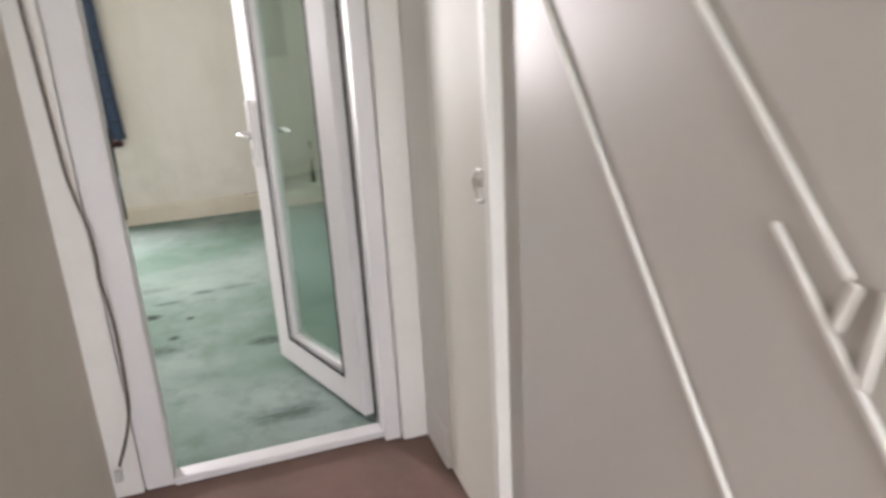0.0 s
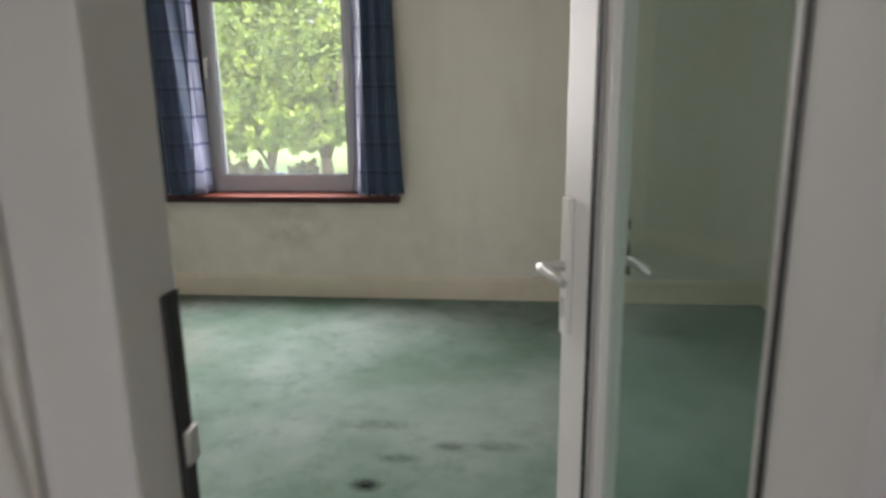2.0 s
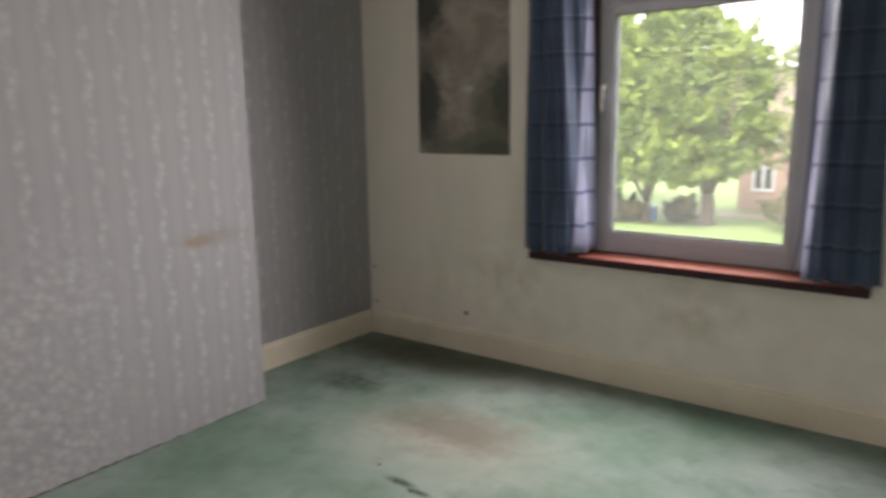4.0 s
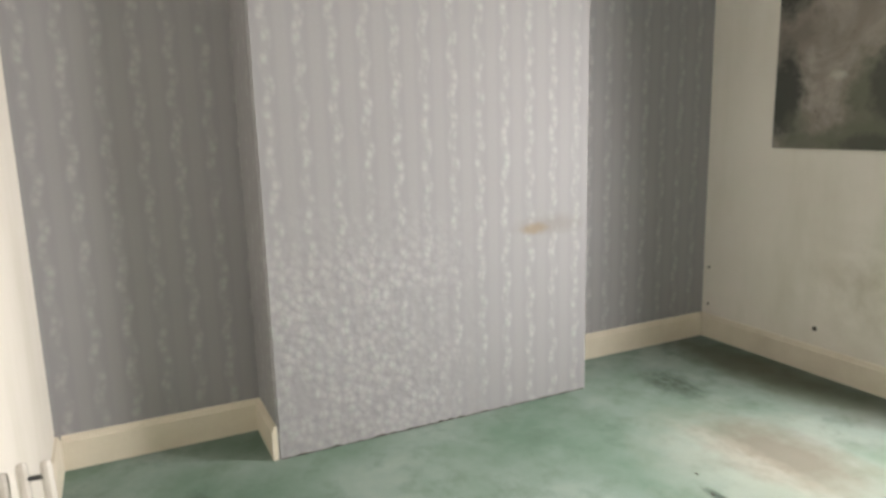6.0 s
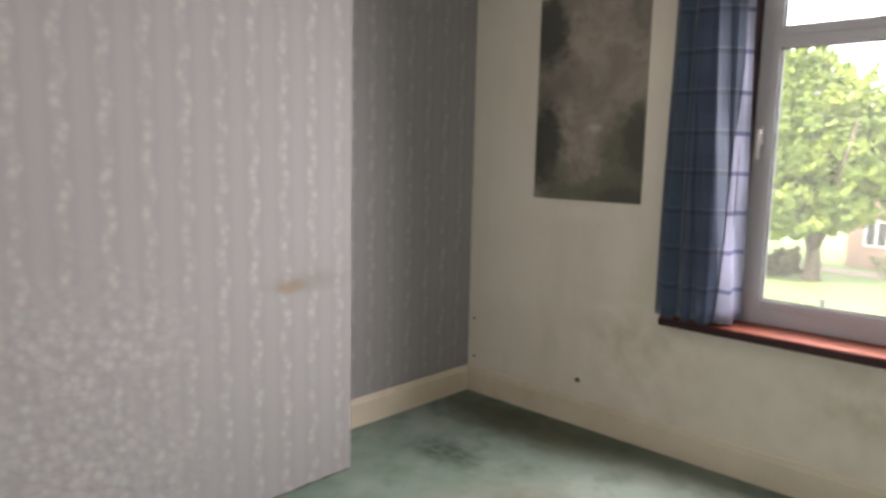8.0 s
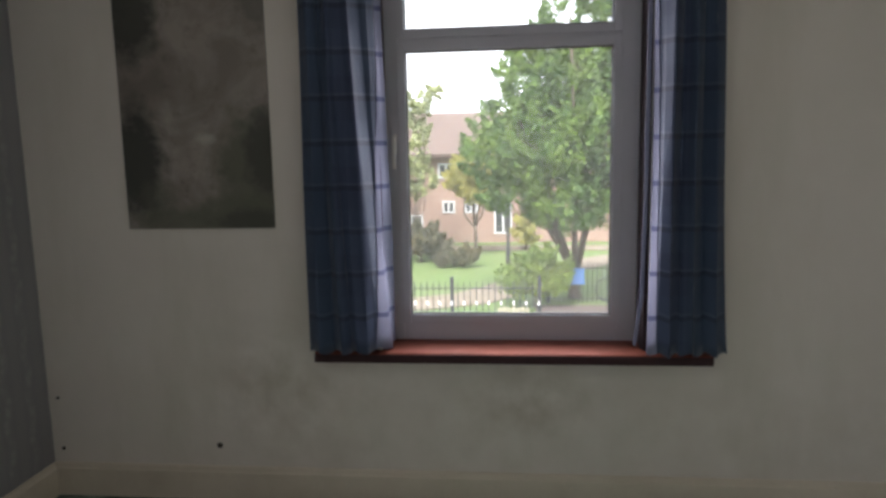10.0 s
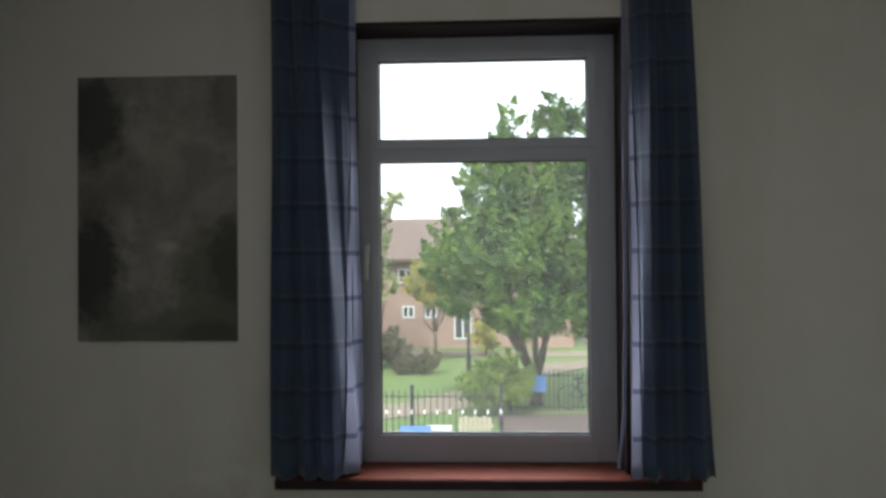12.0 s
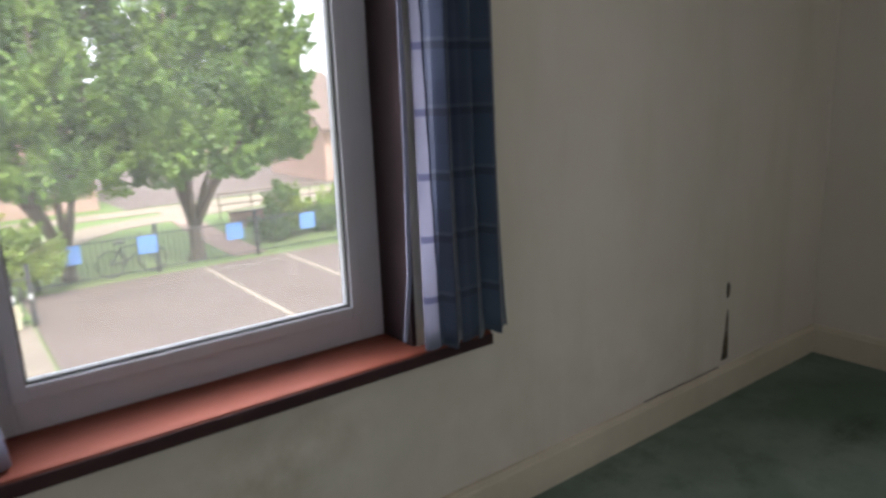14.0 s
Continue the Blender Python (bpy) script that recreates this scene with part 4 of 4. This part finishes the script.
def notice(x, y, z, w, h, mat, label, name="notice"):
    ob = thing(name, label, "notice", (x, y, z), group="fence notices")
    under(ob, part("board", boxes((x - w / 2, x + w / 2, y - 0.008, y, z - h / 2, z + h / 2), bevel=0.002), mat))
    for s in (-0.2, 0.2):
        under(ob, part("printed_bar", boxes((x + s * w - 0.12 * w, x + s * w + 0.12 * w, y - 0.011, y - 0.0085, z - 0.36 * h, z - 0.05 * h)), sign_ink))
    return ob


for x in (3.75, 5.5, 7.75, 9.9):
    notice(x, 16.44, G + 0.78, 0.46, 0.45, sign_blue, "pale blue notice tied to the railings")
nb = thing("white_notice_board", "plain white notice board on the pavement railings", "notice", (1.15, 13.63, G))
under(nb, part("board", boxes((0.85, 1.45, 13.63, 13.645, G + 0.04, G + 0.34), bevel=0.003), white_board))
bn = thing("blue_bin", "low blue plastic bin behind the railings", "bin", (0.6, 13.2, G))
under(bn, part("tub", boxes((0.3, 0.95, 12.9, 13.35, G + 0.01, G + 0.33), bevel=0.04), bin_blue))
under(bn, part("lid", boxes((0.27, 0.98, 12.87, 13.38, G + 0.332, G + 0.39), bevel=0.02), bin_blue))
b2 = thing("blue_bin", "pale blue plastic bin on the lawn under the maples", "bin", (-6.9, 24.4, G))
under(b2, part("tub", boxes((-7.15, -6.7, 24.2, 24.6, G + 0.02, G + 0.55), bevel=0.05), sign_blue))
under(b2, part("lid", boxes((-7.18, -6.67, 24.17, 24.63, G + 0.552, G + 0.61), bevel=0.03), sign_blue))
gt = thing("timber_gate", "pale yellow timber gate beside the gatepost", "gate", (2.0, 13.5, G))
for i in range(7):
    x = 1.62 + i * 0.11
    under(gt, part("board", boxes((x, x + 0.09, 13.5, 13.53, G + 0.05, G + 0.55 + 0.03 * (i % 2)), bevel=0.004), pale_gate))
under(gt, part("gate_rail", boxes((1.6, 2.42, 13.535, 13.56, G + 0.3, G + 0.38), bevel=0.004), pale_gate))

lp = thing("street_lamp", "dark iron park lamp post on the lawn", "street lamp", (1.85, 21.5, G))
under(lp, part("pole", tube(bmesh.new(), [(1.85, 21.5, G), (1.85, 21.5, G + 0.9), (1.85, 21.5, G + 0.95), (1.85, 21.5, G + 4.2)], [0.09, 0.085, 0.055, 0.045], 10), black_iron))
under(lp, part("lantern", tube(bmesh.new(), [(1.85, 21.5, G + 4.2), (1.85, 21.5, G + 4.3), (1.85, 21.5, G + 4.6), (1.85, 21.5, G + 4.75)], [0.06, 0.14, 0.2, 0.03], 8), black_iron))


def cycle_thing(x, y):
    ob = thing("bicycle", "dark bicycle leaning on the railings", "bicycle", (x, y, G))
    for dx in (-0.5, 0.5):
        ring = [(x + dx + 0.33 * math.cos(a), y, G + 0.36 + 0.33 * math.sin(a)) for a in (2 * math.pi * k / 20 for k in range(21))]
        under(ob, part("wheel", tube(bmesh.new(), ring, 0.02, 6, caps=False), black_iron))
    bm_ = bmesh.new()
    for a, b in (((-0.5, 0.36), (-0.15, 0.36)), ((-0.15, 0.36), (-0.25, 0.85)), ((-0.22, 0.75), (0.35, 0.8)), ((-0.15, 0.36), (0.36, 0.75)), ((0.5, 0.36), (0.33, 0.95)), ((-0.5, 0.36), (-0.22, 0.75))):
        tube(bm_, [(x + a[0], y, G + a[1]), (x + b[0], y, G + b[1])], 0.02, 6)
    under(ob, part("bicycle_frame", bm_, black_iron))
    under(ob, part("saddle", boxes((x - 0.38, x - 0.14, y - 0.06, y + 0.06, G + 0.85, G + 0.91), bevel=0.02), black_iron))
    under(ob, part("handlebar", tube(bmesh.new(), [(x + 0.25, y - 0.2, G + 0.98), (x + 0.33, y, G + 0.96), (x + 0.25, y + 0.2, G + 0.98)], 0.014, 6), black_iron))


cycle_thing(5.15, 16.72)


def tree(label, x, y, crown, leaf_mat, seed, stems=5, trunk_r=0.22, fork=1.0, count=16000, size=0.1, name="tree", per_tuft=150):
    """A tapered trunk that forks into limbs, under a crown of clumped leaves; crown lists ellipsoids (dx, dy, z, rx, rz)."""
    rnd = np.random.RandomState(seed)
    ob = thing(name, label, "tree" if name == "tree" else "shrub", (x, y, G))
    bm_ = bmesh.new()
    tube(bm_, [(x, y, G - 0.05), (x, y, G + 0.15), (x + 0.03, y, G + fork * 0.6), (x, y, G + fork + 0.1)], [trunk_r * 1.5, trunk_r * 1.05, trunk_r * 0.95, trunk_r * 0.8], 12)
    for k in range(stems):
        a = 2 * math.pi * k / stems + rnd.uniform(-0.4, 0.4)
        dx, dy, z, rx, rz = crown[k % len(crown)]
        reach = 0.55 * crown[0][3]
        end = Vector((x + dx * 0.6 + reach * math.cos(a), y + dy * 0.6 + reach * math.sin(a), G + z + 0.25 * rz))
        p0 = Vector((x, y, G + fork))
        mid = p0.lerp(end, 0.45) + Vector((0.25 * math.cos(a), 0.25 * math.sin(a), -0.15))
        q = p0.lerp(mid, 0.5) + Vector((rnd.uniform(-0.1, 0.1), rnd.uniform(-0.1, 0.1), 0))
        tube(bm_, [p0, q, mid, mid.lerp(end, 0.5), end], [trunk_r * 0.6, trunk_r * 0.5, trunk_r * 0.38, trunk_r * 0.25, 0.02], 8)
        for _ in range(3):
            s = mid.lerp(end, rnd.uniform(0, 0.7))
            e = s + Vector((rnd.uniform(-1, 1), rnd.uniform(-1, 1), rnd.uniform(0.2, 1.1))) * 0.9
            tube(bm_, [s, s.lerp(e, 0.5) + Vector((0, 0, 0.08)), e], [trunk_r * 0.22, trunk_r * 0.14, 0.01], 6)
    under(ob, part("trunk", bm_, bark, None, "", True))
    # tufts: domed fans of leaves that rise from the crown's surface, with gaps between them
    areas = np.array([c_[3] * (c_[3] + 2 * c_[4]) for c_ in crown])
    tuft = 0.2 if name == "tree" else 0.34
    pts, outs = [], []
    tufts = max(14, int(count / per_tuft))
    for ci, c_ in enumerate(crown):
        nc = max(6, int(tufts * areas[ci] / areas.sum()))
        d = rnd.normal(size=(nc, 3))
        d /= np.linalg.norm(d, axis=1)[:, None]
        rad = 1.0 - 0.5 * rnd.uniform(0, 1, nc) ** 1.6
        half = np.array([c_[3], c_[3], c_[4]])
        mid_c = np.array([x + c_[0], y + c_[1], G + c_[2]])
        cen = d * rad[:, None] * half + mid_c
        cr = rnd.uniform(0.6, 1.35, nc) * (tuft * c_[3] ** 0.6 + 0.04)
        for j in range(nc):
            axis = d[j] * 0.75 + np.array([0, 0, 0.6]) + rnd.normal(size=3) * 0.2
            axis /= np.linalg.norm(axis)
            v = rnd.normal(size=(per_tuft, 3))
            v -= 0.8 * (v @ axis)[:, None] * axis
            v /= np.linalg.norm(v, axis=1)[:, None]
            u = rnd.uniform(0, 1, per_tuft)
            wide = cr[j] * (1 - u) ** 0.75 * (0.75 + 0.25 * np.sin(u * 17 + j)) * rnd.uniform(0.5, 1.0, per_tuft) ** 0.5
            pts.append(cen[j] + axis * ((u * 1.9 - 0.5) * cr[j])[:, None] + v * wide[:, None])
            outs.append(v + 0.35 * axis)
        loose = int(0.12 * per_tuft * nc)
        v = rnd.normal(size=(loose, 3))
        v /= np.linalg.norm(v, axis=1)[:, None]
        r = rnd.uniform(0.35, 1.05, loose)
        pts.append(v * r[:, None] * half + mid_c)
        outs.append(v)
    pts, outs = np.concatenate(pts), np.concatenate(outs)
    n = len(pts)
    nrm = outs * 0.8 + rnd.normal(size=(n, 3)) * 0.4 + np.array([0, 0, 0.3])
    nrm /= np.linalg.norm(nrm, axis=1)[:, None]
    t1 = np.cross(nrm, rnd.normal(size=(n, 3)))
    t1 /= np.linalg.norm(t1, axis=1)[:, None]
    t2 = np.cross(nrm, t1)
    s = rnd.uniform(0.6, 1.3, n)[:, None] * size
    quad = np.stack([pts - t1 * s, pts + t2 * s * 0.55 + nrm * s * 0.12, pts + t1 * s, pts - t2 * s * 0.55 + nrm * s * 0.12], axis=1).reshape(-1, 3)
    me = bpy.data.meshes.new("crown")
    me.from_pydata(quad.tolist(), [], np.arange(4 * n).reshape(-1, 4).tolist())
    me.materials.append(leaf_mat.m)
    o = under(ob, new("crown", me))
    o["kind"] = "stuff"
    return ob


tree("broad leafy hornbeam with several grey stems behind the railings", 3.8, 17.4,
     [(-1.2, 0, 4.6, 1.75, 1.7), (0.9, 0.3, 5.0, 1.9, 2.2), (-2.1, 0, 4.1, 1.1, 1.0), (-0.3, -0.3, 4.3, 1.9, 1.6), (-1.45, 0, 6.0, 1.0, 1.1), (-0.65, 0.1, 7.2, 0.85, 1.3), (-0.72, 0.1, 8.2, 0.42, 0.8),
      (0.75, 0.1, 7.2, 1.0, 1.3), (0.75, 0.1, 8.5, 0.6, 0.8), (1.6, 0.2, 7.4, 0.75, 1.3), (1.35, 0.2, 8.4, 0.4, 0.6), (-0.4, 0.1, 5.9, 1.3, 1.2), (-1.7, -0.2, 3.1, 1.1, 0.7), (0.1, -0.4, 2.8, 1.6, 0.8), (1.5, 0, 3.3, 1.2, 0.9)],
     leaf_green, 3, 8, 0.16, 0.55, 105000, 0.066, per_tuft=170)
tree("leafy hornbeam with a forked trunk behind the railings", 6.95, 17.3,
     [(0, 0, 4.6, 2.1, 1.7), (1.3, 0.2, 5.2, 1.9, 1.9), (-0.9, -0.2, 4.6, 1.2, 1.3), (-0.3, 0, 6.6, 1.5, 1.5), (1.0, 0, 7.0, 1.5, 1.5), (-0.2, 0, 8.1, 0.8, 0.9), (2.6, 0.1, 5.9, 1.3, 1.2), (3.0, 0.1, 3.3, 0.9, 0.7), (2.2, 0, 7.0, 1.2, 1.1), (1.9, 0, 3.9, 1.5, 1.1), (2.7, 0.1, 4.4, 1.1, 1.1),
      (-0.8, 0, 3.3, 1.3, 0.9), (0.3, -0.3, 3.0, 1.9, 0.8), (2.3, 0, 2.9, 1.2, 0.55)], leaf_green, 5, 7, 0.19, 0.85, 125000, 0.066, per_tuft=170)
tree("bright green maple with paired trunks on the lawn", -6.9, 23.9,
     [(0, 0, 4.6, 2.4, 1.9), (0.6, 0.2, 6.3, 2.1, 1.8), (-1.3, 0, 6.0, 2.0, 1.8), (0.2, 0, 7.7, 1.7, 1.4), (-2.0, 0, 4.4, 1.7, 1.5), (0.2, -0.4, 2.9, 2.0, 0.9), (-1.6, 0, 2.7, 1.5, 0.8), (0.9, -0.5, 2.2, 1.5, 0.6), (-1.2, -0.4, 2.0, 1.2, 0.5)],
     leaf_light, 11, 6, 0.15, 0.8, 70000, 0.1, per_tuft=130)
tree("bright green maple with a thick trunk on the lawn", -4.75, 24.6,
     [(0, 0, 4.6, 1.9, 1.7), (0.4, 0.2, 6.1, 1.5, 1.5), (-0.8, 0, 6.6, 1.6, 1.6), (1.3, 0, 4.4, 1.1, 1.4), (1.5, 0, 5.6, 0.8, 0.9), (0.2, -0.3, 2.8, 1.5, 0.9), (1.1, -0.3, 2.7, 0.9, 0.7), (-0.6, -0.3, 2.1, 1.0, 0.5)],
     leaf_light, 13, 5, 0.3, 1.1, 52000, 0.1, per_tuft=130)
tree("bright green maple at the lawn edge", -11.5, 27.0,
     [(0, 0, 5.4, 2.8, 2.6), (0.5, 0.2, 8.2, 2.4, 2.4)], leaf_light, 17, 5, 0.26, 1.5, 16000, 0.16)
tree("slender pale tree with loose feathery branches", -1.9, 25.4,
     [(-0.1, 0, 4.6, 0.75, 1.7), (0.2, 0, 6.3, 0.6, 0.6), (0.95, 0, 6.75, 0.5, 0.25), (-0.6, 0, 6.2, 0.5, 0.5), (0.35, 0, 3.1, 0.6, 0.6), (-0.5, 0, 2.7, 0.6, 0.7)], leaf_pale, 47, 6, 0.045, 1.2, 6500, 0.085, per_tuft=60)
tree("small golden-leaved tree on the lawn", 0.5, 25.2,
     [(0, 0, 3.6, 0.85, 0.6), (-0.55, 0, 3.1, 0.6, 0.5), (0.5, 0, 3.0, 0.55, 0.5), (0.0, 0, 2.6, 0.7, 0.4), (0.3, 0, 4.1, 0.5, 0.35)], leaf_gold, 19, 5, 0.08, 1.2, 15000, 0.075, per_tuft=80)
tree("low green shrub beside the gatepost", 2.6, 16.1, [(0, 0, 0.85, 0.6, 0.5), (-0.5, 0, 0.7, 0.45, 0.4), (0.5, 0, 0.75, 0.4, 0.35), (0.15, 0, 1.3, 0.35, 0.3), (-0.25, 0, 1.2, 0.3, 0.3), (0.7, 0, 1.05, 0.25, 0.25)], leaf_light, 23, 5, 0.03, 0.3, 9000, 0.055, "shrub", 60)
tree("low spreading shrub under the maples", -8.6, 23.6, [(0, 0, 0.6, 0.8, 0.5), (0.9, 0.2, 0.5, 0.7, 0.4)], leaf_dark, 41, 3, 0.04, 0.2, 4000, 0.1, "shrub")
tree("dark shrub beside the maple trunk", -5.6, 24.6, [(0, 0, 0.6, 0.5, 0.55), (-0.5, 0, 0.4, 0.4, 0.35)], leaf_dark, 43, 3, 0.04, 0.2, 3000, 0.09, "shrub")
tree("dark rounded shrub on the lawn", -1.6, 24.0, [(0, 0, 0.8, 0.9, 0.5), (0.5, 0, 0.6, 0.6, 0.4)], leaf_dark, 29, 3, 0.05, 0.25, 4000, 0.1, "shrub")
tree("small conical golden shrub before the houses", 2.6, 27.0, [(0, 0, 0.9, 0.45, 0.75)], leaf_gold, 31, 3, 0.04, 0.3, 2500, 0.08, "shrub")
tree("low dark shrub before the golden tree", 0.2, 22.6, [(0, 0, 0.35, 0.5, 0.3), (-0.7, 0, 0.3, 0.35, 0.25)], leaf_dark, 37, 3, 0.03, 0.12, 2500, 0.08, "shrub")


def house(x0, x1, y0, y1, eaves, ridge, cols, label):
    """A brick house with a pitched tile roof; cols holds (x, width, low z, high z) for each window or door in the front."""
    ob = thing("house", label, "house", ((x0 + x1) / 2, y0, G), group="houses across the park")
    under(ob, part("wall", boxes((x0, x1, y0, y1, G, G + eaves)), brick))
    ym = (y0 + y1) / 2
    bm_ = extrude_poly([(y0 - 0.4, G + eaves - 0.05), (ym, G + ridge), (y1 + 0.4, G + eaves - 0.05), (y1 + 0.4, G + eaves + 0.1), (ym, G + ridge + 0.18), (y0 - 0.4, G + eaves + 0.1)], "x", x0 - 0.3, x1 + 0.3)
    roof = under(ob, part("roof", bm_, roof_tile))
    under(ob, part("gable_wall", extrude_poly([(y0 + 0.01, G + eaves), (ym, G + ridge - 0.1), (y1 - 0.01, G + eaves)], "x", x0 + 0.02, x1 - 0.02), brick))
    for x, w, a, b in cols:
        frame_ = under(ob, part("window", boxes((x - w / 2, x - w / 2 + 0.09, y0 - 0.05, y0 - 0.002, G + a, G + b), (x + w / 2 - 0.09, x + w / 2, y0 - 0.05, y0 - 0.002, G + a, G + b), (x - 0.05, x + 0.05, y0 - 0.05, y0 - 0.002, G + a + 0.09, G + b - 0.09),
                                                 (x - w / 2 + 0.09, x + w / 2 - 0.09, y0 - 0.05, y0 - 0.002, G + a, G + a + 0.09), (x - w / 2 + 0.09, x + w / 2 - 0.09, y0 - 0.05, y0 - 0.002, G + b - 0.09, G + b)), white_board))
        part("pane", boxes((x - w / 2 + 0.09, x - 0.05, y0 - 0.03, y0 - 0.002, G + a + 0.09, G + b - 0.09), (x + 0.05, x + w / 2 - 0.09, y0 - 0.03, y0 - 0.002, G + a + 0.09, G + b - 0.09)), dark_pane, frame_, "dark reflecting panes").matrix_parent_inverse = frame_.matrix_world.inverted()
    return ob


house(-4.8, 6.8, 29.6, 37.0, 4.1, 6.1, [(-3.75, 0.9, 0.9, 2.0), (-2.5, 0.6, 0.75, 1.35), (-0.96, 0.6, 1.4, 2.0), (0.1, 0.6, 1.4, 2.0), (1.6, 0.85, 0.4, 1.9), (3.5, 1.25, 0.95, 1.95), (5.4, 0.9, 0.95, 1.95),
                                        (-3.4, 0.8, 3.05, 3.75), (-1.05, 0.8, 3.05, 3.75), (1.6, 0.8, 3.05, 3.75), (4.4, 0.8, 3.05, 3.75)], "red brick two-storey house with white windows and a brown tiled roof")
# planted bed and pink path behind the railings at the end of the car park
ribbon("park_path", [(8.25, 16.7), (8.3, 20.0), (8.6, 24.0), (8.9, 27.0)], 0.9, G + 0.004, pink_paving, "pinkish paved path from the railings to the road")
bed = thing("bed_wall", "low pinkish brick wall round a planted bed", "garden wall", (11.0, 21.0, G))
under(bed, part("wall", boxes((9.3, 15.5, 21.0, 21.22, G, G + 0.5), bevel=0.01), brick))
under(bed, part("coping", boxes((9.25, 15.55, 20.96, 21.26, G + 0.501, G + 0.56), bevel=0.012), paving, "pale stone coping"))
hr = thing("hand_rail", "weathered pale hand rail beside the planted bed", "hand rail", (12.0, 23.0, G))
for z in (0.55, 0.95):
    under(hr, part("rail", tube(bmesh.new(), [(9.6, 23.0, G + z), (14.5, 23.0, G + z)], 0.03, 8), paving))
for x in (9.6, 10.8, 12.0, 13.2, 14.5):
    under(hr, part("post", tube(bmesh.new(), [(x, 23.0, G), (x, 23.0, G + 0.98)], 0.03, 8), paving))
for k, (x, y, r, h) in enumerate(((9.6, 18.2, 0.45, 0.4), (10.4, 18.6, 0.6, 0.5), (11.3, 18.3, 0.5, 0.45), (12.2, 18.9, 0.7, 0.6), (10.9, 20.2, 0.5, 0.75))):
    tree("low leafy shrub in the bed behind the railings", x, y, [(0, 0, h, r, h * 0.8), (0.4 * r, 0, h * 1.2, r * 0.5, h * 0.5)], leaf_light if k % 2 else leaf_green, 60 + k, 4, 0.03, 0.2, 3000, 0.06, "shrub", 60)
house(17.6, 26.0, 30.0, 37.0, 2.6, 5.0, [(18.6, 1.0, 0.9, 2.0), (20.0, 1.0, 0.9, 2.0), (21.5, 1.0, 0.9, 2.0)], "low brown brick house with a tiled roof beyond the bed")
house(16.0, 34.0, 58.0, 66.0, 4.6, 6.6, [(18.0, 1.1, 0.9, 2.2), (22.0, 1.1, 0.9, 2.2), (26.0, 1.1, 0.9, 2.2), (18.0, 1.1, 3.1, 4.1), (22.0, 1.1, 3.1, 4.1), (26.0, 1.1, 3.1, 4.1)], "red brick terrace with white windows beyond the car park")
house(-36.0, -13.0, 55.0, 63.0, 4.6, 6.6, [(-30.0, 1.1, 0.9, 2.2), (-24.0, 1.1, 0.9, 2.2), (-18.0, 1.1, 0.9, 2.2), (-30.0, 1.1, 3.1, 4.1), (-24.0, 1.1, 3.1, 4.1), (-18.0, 1.1, 3.1, 4.1)], "red brick terrace with white windows behind the maples")
